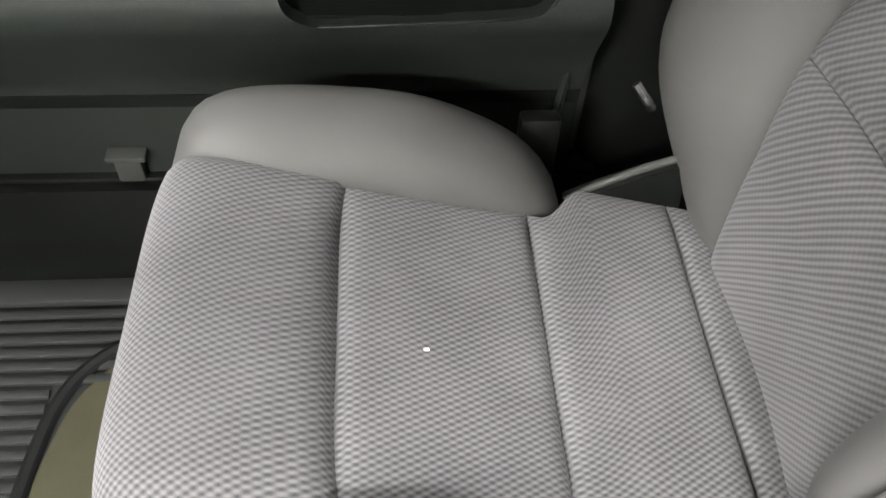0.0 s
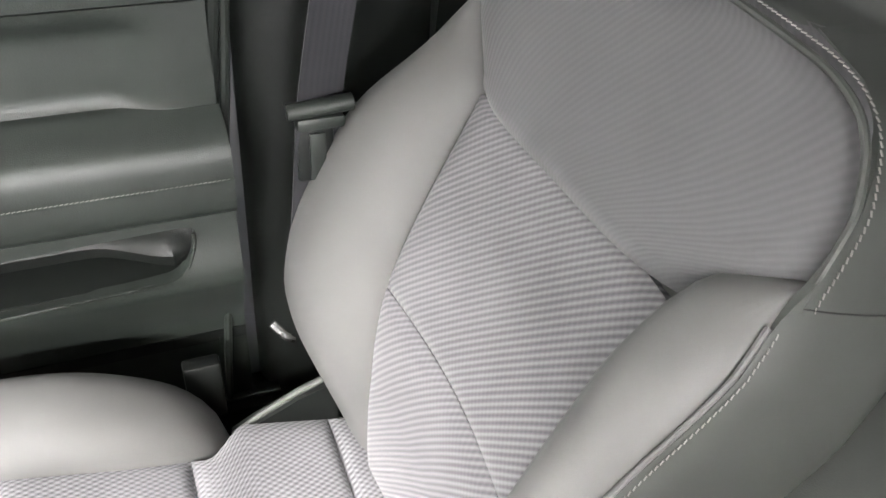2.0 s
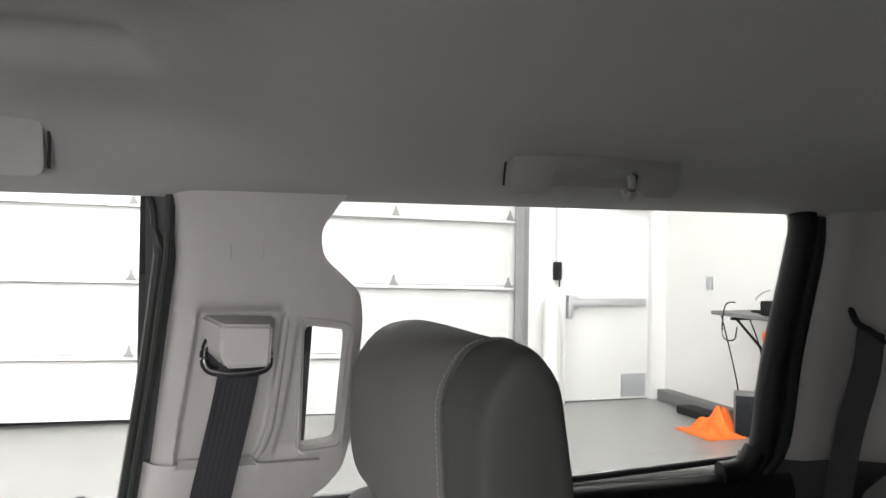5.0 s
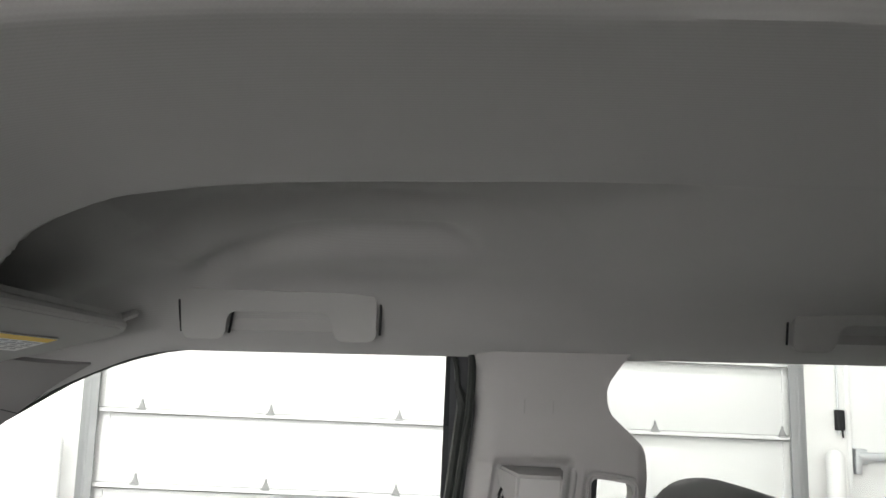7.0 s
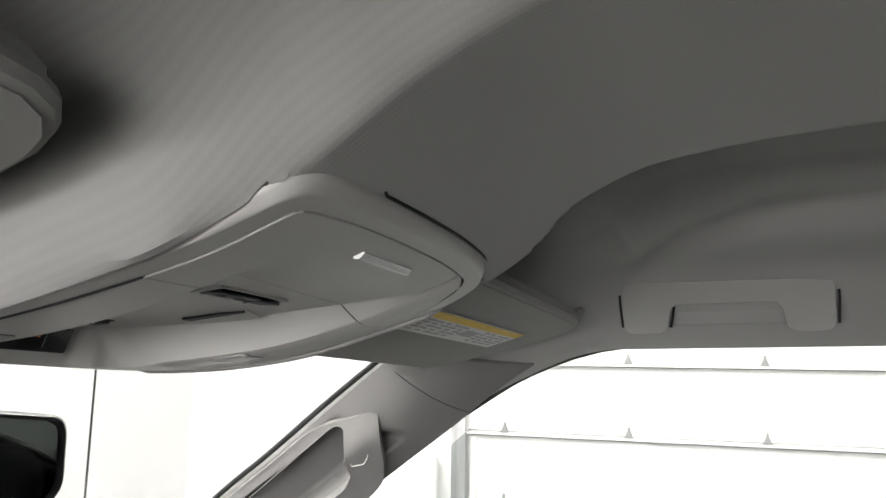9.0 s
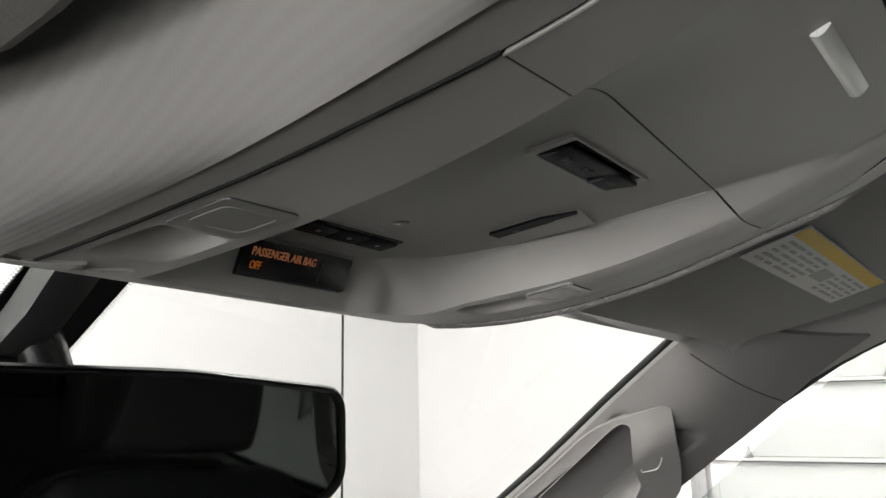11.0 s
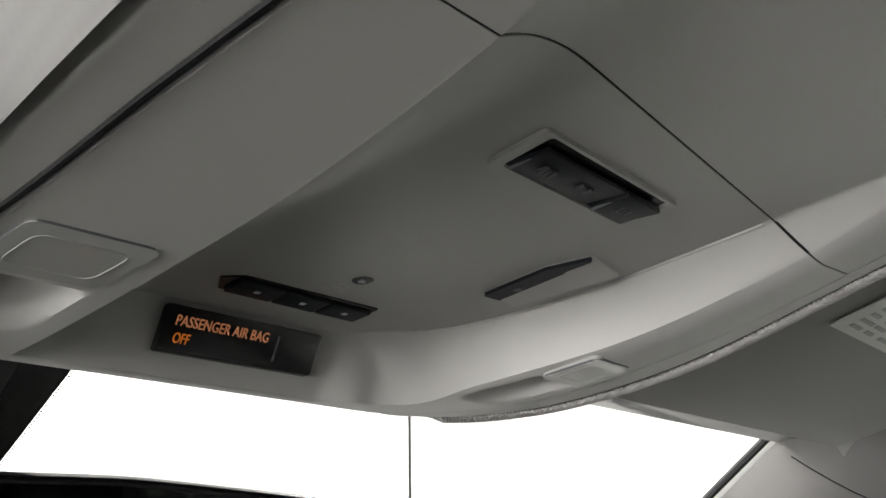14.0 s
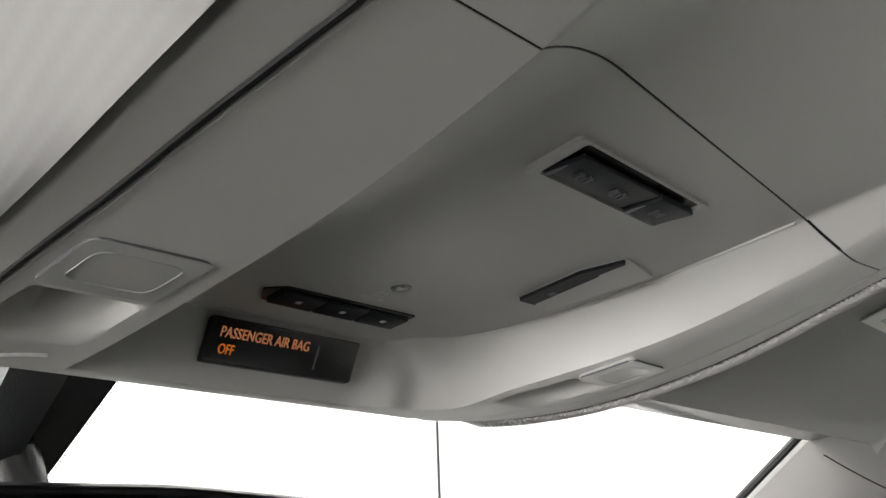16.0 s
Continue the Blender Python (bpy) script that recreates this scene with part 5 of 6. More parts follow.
put(part("backrest", sheet(rear_back, 44, 18, back=lambda u, v: (rear_back(u, v)[0], rear_back(u, v)[1] - 0.10, rear_back(u, v)[2])), M_REAR, rs), ri)
put(part("seat_cushion", sheet(lambda u, v: (-0.70 + 1.38 * u, -1.02 + 0.43 * v, 0.50 + 0.03 * math.sin(math.pi * v) + 0.02 * math.sin(6 * math.pi * u) - 0.06 * v ** 6), 40, 14, back=lambda u, v: (-0.70 + 1.38 * u, -1.02 + 0.43 * v, 0.36)), M_REAR, rs), ri)
put(part("base", box(-0.68, 0.68, -1.10, -0.70, 0.166, 0.36, 0.01), M_DARK, rs), ri)
for x in (0.43, -0.43):
    hr = loft([[Vector((x + (p.x) * k, -1.17 + 0.05 * s, 1.10 + p.y * k)) for p in rounded([(-0.12, -0.085), (0.12, -0.085), (0.11, 0.085), (-0.11, 0.085)], 0.035, 5)] for s, k in ((-1, 0.85), (-0.8, 0.97), (0, 1.0), (0.8, 0.97), (1, 0.85))])
    put(part("headrest", hr, M_REAR, rs), ri)
SEAMS = ([(0.500, 0.1), (0.500, 0.4), (0.497, 0.62), (0.505, 0.74), (0.545, 0.84), (0.585, 0.92)], [(0.500, 0.70), (0.42, 0.705), (0.30, 0.71), (0.15, 0.71)], [(0.15, 0.1), (0.15, 0.5), (0.15, 0.95)])
for line in SEAMS:
    put(part("seam", tube(spline([Vector(rear_back((x + 0.70) / 1.40, v)) + Vector((0, 0.0015, 0)) for x, v in line], 5), 0.0018, 6), M_RUBBER, rs, "dark sunken seam"), ri)


# ---- grab handles ----
def grab(y0, y1, name_label, hook):
    h = thing("grab_handle", name_label, "grab handle", (0.599, (y0 + y1) / 2, 1.372), "roof grab handles")
    L = (y0 - y1) / 2
    o = rounded([(-L, -0.020), (-L, 0.036), (L, 0.038), (L, -0.020), (L - 0.047, -0.020), (L - 0.052, 0.013), (-L + 0.052, 0.013), (-L + 0.047, -0.020)], 0.012, 4)
    hoop = plate([(p.x, p.y) for p in o], [], lambda a, b, d: (-0.016 + d - 0.006 * (1 - (a / L) ** 2) * sstep(-0.02, 0.03, b), a, b), 0.022, (steps(-L, L, 10), ()))
    sharp = [e for e in hoop.edges if len(e.link_faces) == 2 and e.calc_face_angle(0) > 0.9 and max(v.co.x for v in e.verts) < -0.004]
    bmesh.ops.bevel(hoop, geom=sharp, offset=0.004, segments=3, affect="EDGES", clamp_overlap=True)
    part("hoop", hoop, M_LINERPL, h)
    part("back_plate", box(0.010, 0.034, -L * 0.93, L * 0.93, -0.018, 0.030, 0.004), M_LINERPL, h)
    # black strips put in for the shade above and inside the hoop
    gap = spline([(-0.006, -L - 0.003, -0.014), (-0.006, -L - 0.003, 0.028), (-0.006, -L + 0.012, 0.0400), (-0.008, 0.0, 0.0410), (-0.006, L - 0.012, 0.0418), (-0.006, L + 0.003, 0.030), (-0.006, L + 0.003, -0.014)], 5)
    part("shade_strip", tube([(-0.002, L - 0.049, -0.016), (-0.002, L - 0.054, 0.008), (-0.002, L - 0.060, 0.0125), (-0.002, 0.0, 0.0125)], 0.0016, 6), M_RUBBER, h)
    part("shade_strip", tube(gap, 0.0014, 6), M_RUBBER, h, "black strip drawn for the shade behind the handle")
    if hook:
        part("coat_hook", tube(spline([(-0.014, -L * 0.42, 0.004), (-0.022, -L * 0.42, -0.012), (-0.014, -L * 0.42, -0.022), (-0.006, -L * 0.40, -0.014)], 5), 0.005, 8), M_LINERPL, h)
        part("hook_slot", box(-0.013, -0.006, -L * 0.52, -L * 0.47, -0.022, 0.006, 0.002), M_RUBBER, h)
    return h


g1 = grab(0.092, -0.124, "grey plastic roof grab handle over the front door", False)
g2 = grab(-0.590, -0.800, "grey plastic roof grab handle with a coat hook", True)
for g in (g1, g2):
    g.rotation_euler = (0, radians(-18), 0)


# ---- sun visors ----
def vz(y):
    return 1.338 - 0.29 * (y - 0.176)


def visor(sx, name_label, inner=0.138, rear=0.125, front=0.282, bend=0.014):
    v = thing("sun_visor", name_label, "sun visor", (sx * 0.36, 0.2, 1.33), "sun visors")
    vi = Matrix.Translation((-sx * 0.36, -0.2, -1.33))
    o = rounded([(inner, rear), (0.505, rear + 0.003), (0.5390, 0.142), (0.532, 0.200), (0.500, 0.268), (0.470, front), (inner + 0.004, front)], bend, 5)
    put(part("panel", plate([(sx * p.x, p.y) for p in o], [], lambda a, b, d: (a, b, vz(b) + d), 0.016), M_VISOR, v), vi)
    put(part("edge_welt", tube([(sx * p.x, p.y, vz(p.y) + 0.006) for p in o], 0.0052, 8, closed=True), M_VISOR, v), vi)
    put(part("pivot", tube([(sx * 0.50, 0.140, vz(0.140) + 0.010), (sx * 0.555, 0.134, vz(0.134) + 0.022)], 0.005, 8), M_LINERPL, v), vi)
    return v, vi


vis, vi = visor(1, "grey folded-up sun visor with a printed safety label")
visor(-1, "grey folded-up sun visor over the driver", 0.168, 0.124, bend=0.045)


def vlab(x0, x1, y0, y1, d=0.0012):
    return sheet(lambda u, v: (x0 + (x1 - x0) * u, y0 + (y1 - y0) * v, vz(y0 + (y1 - y0) * v) - d), 1, 1, thick=0.0008)


put(part("label", vlab(0.227, 0.456, 0.169, 0.209), M_PAPER, vis, "white printed safety label"), vi)
put(part("label_band", vlab(0.229, 0.454, 0.1695, 0.179, 0.0016), M_YELLOW, vis, "yellow warning band"), vi)
bars = []
for i in range(11):
    x = 0.238 + 0.0195 * i
    if 5 <= i <= 6:
        continue
    for k, yy in enumerate((0.182, 0.187, 0.192, 0.197, 0.202)):
        bars.append(vlab(x, x + 0.016 - 0.003 * ((i + k) % 3), yy, yy + 0.0022, 0.0016))
bars.append(vlab(0.336, 0.368, 0.186, 0.197, 0.0016))
put(part("label_print", join(*bars), M_GREYTXT, vis, "grey unreadable print bars"), vi)


# ---- overhead console ----
con = thing("overhead_console", "grey plastic overhead console with switches and map lamps", "overhead console", (0.01, 0.2, 1.31))
ci = Matrix.Translation((-0.01, -0.2, -1.31))
CREASE = [(0.09, -0.0632), (0.165, -0.0640), (0.21, -0.0665), (0.25, -0.0695), (0.29, -0.0713), (0.345, -0.0728)]
WALL_T = [(0.09, 0.0770), (0.14, 0.0800), (0.175, 0.0822), (0.205, 0.0842), (0.233, 0.0858), (0.256, 0.0852), (0.28, 0.0815), (0.3011, 0.0750), (0.3107, 0.0690), (0.3165, 0.0622), (0.320, 0.0560), (0.3245, 0.0510), (0.332, 0.0470)]
WALL_B = [(0.09, 0.0800), (0.105, 0.0830), (0.135, 0.0880), (0.165, 0.0950), (0.20, 0.0948), (0.23, 0.0940), (0.255, 0.0912), (0.28, 0.0880), (0.303, 0.0858), (0.315, 0.0845), (0.324, 0.0818), (0.331, 0.0760), (0.336, 0.0660), (0.340, 0.0610), (0.346, 0.0570)]
GROOVE_L = [(0.098, -0.0950), (0.145, -0.0966), (0.165, -0.0982), (0.205, -0.1055), (0.23, -0.1083), (0.26, -0.1112), (0.30, -0.1130), (0.355, -0.1145)]
GROOVE_R = [(0.1064, 0.1030), (0.115, 0.1110), (0.13, 0.1165), (0.15, 0.1200), (0.168, 0.1215), (0.20, 0.1215), (0.226, 0.1218), (0.25, 0.1230), (0.28, 0.1240), (0.305, 0.1205), (0.325, 0.1090), (0.338, 0.0950), (0.35, 0.0740)]
LENSES = ([(-0.1072, 0.2805), (-0.1055, 0.2540), (-0.0760, 0.2533), (-0.0783, 0.2800)], [(0.0925, 0.2735), (0.0940, 0.2488), (0.1178, 0.2491), (0.1188, 0.2738)])
SCOOPS = ([(-0.1085, 0.3210), (-0.1060, 0.2835), (-0.0775, 0.2825), (-0.0790, 0.3200)], [(0.0890, 0.3120), (0.0932, 0.2752), (0.1174, 0.2755), (0.1130, 0.3102)])


def floor_z(y):
    return 1.3270 - 0.083 * (y - 0.175)


def deep(y):
    """How far the recess floor lies above the rim."""
    h = floor_z(y) - zr(y)
    return 0.5 * (h + math.sqrt(h * h + 9e-6))


def soft_min(a, b, k):
    h = max(k - abs(a - b), 0.0) / k
    return min(a, b) - h * h * k / 4


def scoop_depth(x, y):
    for q in SCOOPS:
        s = (y - q[1][1]) / (q[0][1] - q[1][1])
        if 0 < s < 1:
            x0, x1 = q[1][0] + (q[0][0] - q[1][0]) * s, q[2][0] + (q[3][0] - q[2][0]) * s
            c = (x - x0) / (x1 - x0)
            if 0 < c < 1:
                return 0.019 * min(1, 7 * s) * (1 - s) ** 0.8 * min(1, 5.5 * c, 1.8 * (1 - c))
    return 0.0


def rz(x, y):
    """Height of the console's underside, without the lens wells."""
    xc, xt, xb = curve_table(CREASE, y), curve_table(WALL_T, y), curve_table(WALL_B, y)
    t = min(1, max(0, (x - xc) / 0.036))
    left = 1 - (1 - t) ** 2.3
    right = min(1, max(0, (xb - x) / max(0.002, xb - xt)))
    front = min(1, max(0, (0.3435 - 0.0066 * sstep(0.036, 0.058, x) - y) / 0.0115))
    w = soft_min(left, soft_min(right, front, 0.03), 0.02)
    z = zr(y) + deep(y) * max(0.0, w)
    if x > xb:
        z += 0.0022 * (1 - min(1, (x - xb) / 0.012)) ** 2 * sstep(0.33, 0.30, y)
    else:
        z += 0.0022 * (1 - max(0.0, w)) * sstep(0.33, 0.30, y) * (1 if x > 0.02 else 0)
    return z + 0.006 * max(0.0, (y - 0.3488) / 0.0032) ** 2


def rp(x, y, d=0.0):
    return (x, y, zr(y) + d)


def fl(x, y, d=0.0):
    return (x, y, rz(x, y) + d)


def seam_y(x):
    return lerp_table([(-0.10, 0.1654), (-0.064, 0.1645), (0.0822, 0.1748), (0.096, 0.1700), (0.122, 0.1673)], x)


BREAKS = ((0, 0.5, 20), (0.5, 1, 16), (1, 2, 6), (2, 3, 12), (3, 4, 18), (4, 5, 3), (5, 6, 8), (6, 7, 4), (7, 8, 22))


def stations(y, xl, xr):
    """Points across the console that follow its edges."""
    xc, xt, xb = curve_table(CREASE, y), curve_table(WALL_T, y), curve_table(WALL_B, y)
    anchor = [xl, xc - 0.003, xc + 0.003, xc + 0.036, xt - 0.003, xt, xb, xb + 0.003, xr]
    out = []
    for a, b, n in BREAKS:
        i, f = int(a), a - int(a)
        p0 = anchor[i] + (anchor[min(i + 1, 8)] - anchor[i]) * f
        p1 = anchor[i] + (anchor[i + 1] - anchor[i]) * (b - i)
        out += [p0 + (p1 - p0) * k / n for k in range(n)]
    return out + [xr]


def skin(rows, thick=0.003):
    """A closed slab over rows of points, its back raised."""
    n, m = len(rows) - 1, len(rows[0]) - 1
    at = lambda u, v: rows[round(v * n)][round(u * m)]
    return sheet(lambda u, v: at(1 - u, v), m, n, back=lambda u, v: Vector(at(1 - u, v)) + Vector((0, 0, thick)))


def y_run(y0, y1, n):
    return [y0 + (y1 - y0) * k / n for k in range(n)]


rows = []
for y in y_run(0.165, 0.245, 36) + y_run(0.245, 0.330, 64) + y_run(0.330, 0.3455, 14) + y_run(0.3455, 0.3488, 3) + y_run(0.3488, 0.352, 6) + [0.352]:
    row = []
    for x in stations(y, curve_table(GROOVE_L, y) + 0.0007, curve_table(GROOVE_R, y) - 0.0005):
        yy = y + (seam_y(x) + 0.0004 - 0.165) * (1 - sstep(0.165, 0.20, y)) if y < 0.20 else y
        row.append((x, yy, rz(x, yy) + scoop_depth(x, yy)))
    rows.append(row)
rows.append([(x, y + 0.001, z + 0.012) for x, y, z in rows[-1]])
rows.append([(x, y + 0.001, z + 0.035) for x, y, z in rows[-1]])
put(part("body", skin(rows), M_CONS, con, "", 30), ci)

# rear panel, a flush lid behind the cross seam
LID_BACK = [(-0.095, 0.0985), (-0.078, 0.0960), (-0.05, 0.0940), (0.0, 0.0937), (0.05, 0.0953), (0.0875, 0.0995), (0.103, 0.1064)]
rows = []
for k in range(31):
    v = k / 30
    y = 0.1 + 0.065 * v
    xr = lerp_table([(0, 0.1025), (0.12, 0.1065), (0.3, 0.1130), (0.6, 0.1185), (1, 0.1210)], v)
    row = []
    for x in stations(y, curve_table(GROOVE_L, y) + 0.0007, xr):
        y0 = curve_table(LID_BACK, min(x, 0.103)) + 0.0006
        yy = y0 + (seam_y(x) - 0.0003 - y0) * v
        row.append((x, yy, rz(x, yy)))
    rows.append(row)
put(part("rear_panel", skin(rows), M_CONS, con, "", 30), ci)
seam = [(x, seam_y(x)) for x in stations(0.165, -0.098, 0.1212)]
put(part("cross_seam", tube([(x, y, rz(x, y) + 0.0012) for x, y in seam], 0.0011, 6), M_RUBBER, con, "dark joint line"), ci)

# outer frame round the body and the lid
INNER = [(curve_table(GROOVE_L, y), y) for y in (0.3515, 0.335, 0.31, 0.285, 0.26, 0.235, 0.21, 0.19, 0.17, 0.15, 0.13, 0.112)]
INNER += [(-0.0940, 0.1005), (-0.0880, 0.0970), (-0.078, 0.0957), (-0.05, 0.0938), (0.0, 0.0935), (0.05, 0.0951), (0.0875, 0.0992), (0.0985, 0.1030)]
INNER += [(curve_table(GROOVE_R, y), y) for y in (0.1064, 0.115, 0.13, 0.15, 0.168, 0.19, 0.21, 0.23, 0.25, 0.28, 0.305, 0.325, 0.338, 0.348)]
OUTER = [(-0.1265, 0.3515), (-0.1268, 0.335), (-0.1262, 0.31), (-0.1252, 0.285), (-0.1240, 0.26), (-0.1228, 0.235), (-0.1215, 0.21), (-0.1198, 0.19), (-0.1178, 0.17), (-0.1160, 0.15), (-0.1148, 0.13), (-0.1128, 0.108)]
OUTER += [(-0.1100, 0.0953), (-0.1010, 0.0877), (-0.0855, 0.0848), (-0.05, 0.0835), (0.0, 0.0834), (0.055, 0.0851), (0.095, 0.0892), (0.1150, 0.0960)]
OUTER += [(0.1235, 0.1030), (0.1285, 0.115), (0.1305, 0.13), (0.1315, 0.15), (0.1318, 0.168), (0.1330, 0.19), (0.1355, 0.21), (0.1385, 0.23), (0.1405, 0.25), (0.1420, 0.28), (0.1385, 0.308), (0.1270, 0.329), (0.1120, 0.341), (0.0900, 0.3495)]
ring_in, ring_out = [Vector(p) for p in spline([(x, y, 0) for x, y in INNER], 4)], [Vector(p) for p in spline([(x, y, 0) for x, y in OUTER], 4)]
ring_in.insert(0, ring_in[0] + Vector((0, 0.0008, 0)))
ring_out.insert(0, ring_out[0] + Vector((0, 0.0008, 0)))
nf = len(ring_in) - 1


def frame_at(u, v):
    k = round(v * nf)
    p = ring_in[k].lerp(ring_out[k], u)
    roll = 0.0010 * max(0, 1 - u / 0.07) ** 2 + 0.0055 * max(0, (u - 0.72) / 0.28) ** 2
    return Vector((p.x, p.y, zr(p.y) + roll + 0.006 * max(0.0, (p.y - 0.3488) / 0.0032) ** 2 + (0.03 if k == 0 else 0)))


put(part("frame", sheet(frame_at, 26, nf, back=lambda u, v: frame_at(u, v) + Vector((0, 0, 0.004))), M_CONS, con, "", 30), ci)
put(part("frame_joint", tube([(p.x, p.y, zr(p.y) + 0.0020) for p in ring_in if p.y < 0.345], 0.0013, 6), M_RUBBER, con, "dark joint line"), ci)
left_run = [p for p in ring_in if p.x < -0.09 and p.y < 0.344]
put(part("groove", tube([(p.x - 0.0006, p.y, zr(p.y) + 0.0002) for p in left_run if p.y > 0.165], 0.0010, 6), M_RUBBER, con, "dark groove"), ci)
put(part("groove_bead", tube([(p.x + 0.0013, p.y, zr(p.y) + 0.0006) for p in left_run], 0.0009, 8), M_CONS, con), ci)
# black tube drawn along the shaded gap between console and headliner
gap = [p + (p - ring_in[k]).normalized() * 0.0016 for k, p in enumerate(ring_out)]
put(part("shadow_joint", tube([(p.x, p.y, zr(p.y) + 0.0072 + (0.006 if p.x < -0.06 and p.y < 0.12 else 0)) for p in gap if p.y < 0.344 and (p.x < 0.12 or p.y < 0.12)], 0.0008, 6), M_RUBBER, con, "black strip for the shaded gap round the console"), ci)
put(part("crease", tube([(curve_table(CREASE, y), y, zr(y) + 0.0003) for y in y_run(0.166, 0.340, 40)], 0.00035, 6), M_CONS, con), ci)
edge = [(curve_table(WALL_T, y), y) for y in y_run(0.178, 0.316, 50)]
put(part("wall_bead", tube([(x + 0.0003, y, rz(x, y) - 0.0001) for x, y in edge], 0.0007, 6), M_CONS, con), ci)


def fbox(x0, x1, y0, y1, d0, d1, bevel=0.0008):
    """A small block on the recess floor, hanging down by d0..d1."""
    bm = box(x0, x1, y0, y1, -d1, -d0, bevel)
    for v in bm.verts:
        v.co.z += fl(v.co.x, v.co.y)[2]
    return bm


def fplate(outline, d0, d1, r=0.0008):
    """A flat key of free outline under the recess floor."""
    return plate([(p.x, p.y) for p in rounded(outline, r, 3)], [], lambda a, b, d: fl(a, b, -d1 + d), d1 - d0)


# roof-control switch in a raised bezel
bez = plate([(p.x, p.y) for p in rounded([(-0.0178, 0.1872), (0.0470, 0.1880), (0.0472, 0.2078), (-0.0170, 0.2075)], 0.0025, 4)],
            [[(p.x, p.y) for p in rounded([(-0.0145, 0.1882), (0.0430, 0.1890), (0.0430, 0.2052), (-0.0135, 0.2048)], 0.0015, 4)]], lambda a, b, d: fl(a, b, -0.0014 + d), 0.0024)
put(part("switch_bezel", bez, M_CONS, con), ci)
sw = put(part("switch_block", fbox(-0.0145, 0.0428, 0.1884, 0.2050, -0.0006, 0.0004, 0.0002), M_BLACK, con, "black rocker switch block"), ci)
for x0, x1, d in ((-0.0120, 0.0238, 0.0), (0.0246, 0.0418, 0.0006)):
    key = box(x0, x1, 0.1912, 0.2046, -0.0020 - d, -0.0004, 0.0007)
    for v in key.verts:
        v.co.z += fl(v.co.x, v.co.y)[2] + 0.0012 * (v.co.y - 0.198) / 0.008
    part("switch_key", key, M_KEY, sw)
    # highlight put on the key edge as a paler strip
    part("key_highlight", fbox(x0 + 0.0004, x0 + 0.0010, 0.1916, 0.2042, 0.0012 + d, 0.0021 + d, 0.0002), M_KEYGLINT, sw, "paler strip painted as the key edge highlight")
for cx in (-0.0030, 0.0130, 0.0330):
    part("key_mark", join(*[fbox(cx - 0.0026 + 0.0019 * i, cx - 0.0014 + 0.0019 * i, 0.1965 + 0.0006 * (i % 2), 0.1997 - 0.0005 * (i % 2), 0.0018, 0.0029, 0) for i in range(3)]), M_KEYMARK, sw)
# strip of three buttons
bt = put(part("button_strip", fplate([(-0.0268, 0.3080), (-0.0205, 0.3030), (0.0357, 0.3022), (0.0352, 0.3160), (-0.0225, 0.3160)], -0.0004, 0.0006), M_BLACK, con, "strip of three small black buttons"), ci)
for i in range(3):
    x = -0.0208 + 0.0188 * i
    part("button", fbox(x, x + 0.0180, 0.3050, 0.3155, 0.0002, 0.0018, 0.0006), M_KEY, bt)
    part("button_dot", fbox(x + 0.0082, x + 0.0102, 0.3088, 0.3106, 0.0017, 0.0020, 0), M_PRINT, bt)
mic = put(part("microphone_hole", fplate([(0.0085, 0.2860), (0.0112, 0.2815), (0.0160, 0.2822), (0.0152, 0.2878), (0.0108, 0.2885)], -0.0003, 0.0003, 0.0022), M_BLACK, con, "small black microphone opening"), ci)
part("microphone_core", fplate([(0.0108, 0.2845), (0.0132, 0.2838), (0.0138, 0.2858), (0.0114, 0.2866)], 0.0002, 0.0007, 0.0008), M_PRINT, mic)
put(part("key_mark", join(*[fbox(x0, x1, y0, y1, 0.0, 0.0002, 0) for x0, x1, y0, y1 in ((0.0050, 0.0078, 0.2965, 0.2972), (0.0082, 0.0126, 0.2912, 0.2919), (0.0120, 0.0127, 0.2919, 0.2970), (0.0082, 0.0089, 0.2919, 0.2958), (0.0096, 0.0110, 0.2935, 0.2948), (0.0130, 0.0152, 0.2968, 0.2976))]), M_PRINT, con, "pale printed symbol"), ci)
# sunroof rocker with its pale finger recess
wedge = fplate([(0.0592, 0.2254), (0.0744, 0.2252), (0.0706, 0.2678), (0.0550, 0.2690), (0.0534, 0.2400)], -0.0006, 0.0005)
for v in wedge.verts:
    v.co.z += 0.0002 - 0.26 * max(0, v.co.x - 0.061)
put(part("rocker_recess", wedge, M_CONS, con, "pale finger recess"), ci)
put(part("rocker", fplate([(0.0550, 0.2688), (0.0536, 0.2405), (0.0590, 0.2260), (0.0606, 0.2270), (0.0604, 0.2380), (0.0640, 0.2392), (0.0674, 0.2684)], 0.0002, 0.0016), M_KEY, con, "black rocker key"), ci)
put(part("key_mark", fbox(0.0585, 0.0615, 0.2560, 0.2590, 0.0016, 0.0018, 0), M_KEYMARK, con), ci)
put(part("lamp_slot", sheet(lambda u, v: fl(-0.0224 + 0.0540 * u, 0.1060 + 0.0060 * v, -0.0006 - 0.0016 * math.sin(math.pi * v)), 10, 6, thick=-0.003), M_LENSW, con, "bright white lamp slot"), ci)


# map lamps
def ring_of(pts, d, r):
    o = rounded(pts, 0.004, 4)
    return tube([rp(p.x, p.y, d) for p in o], r, 6, closed=True)


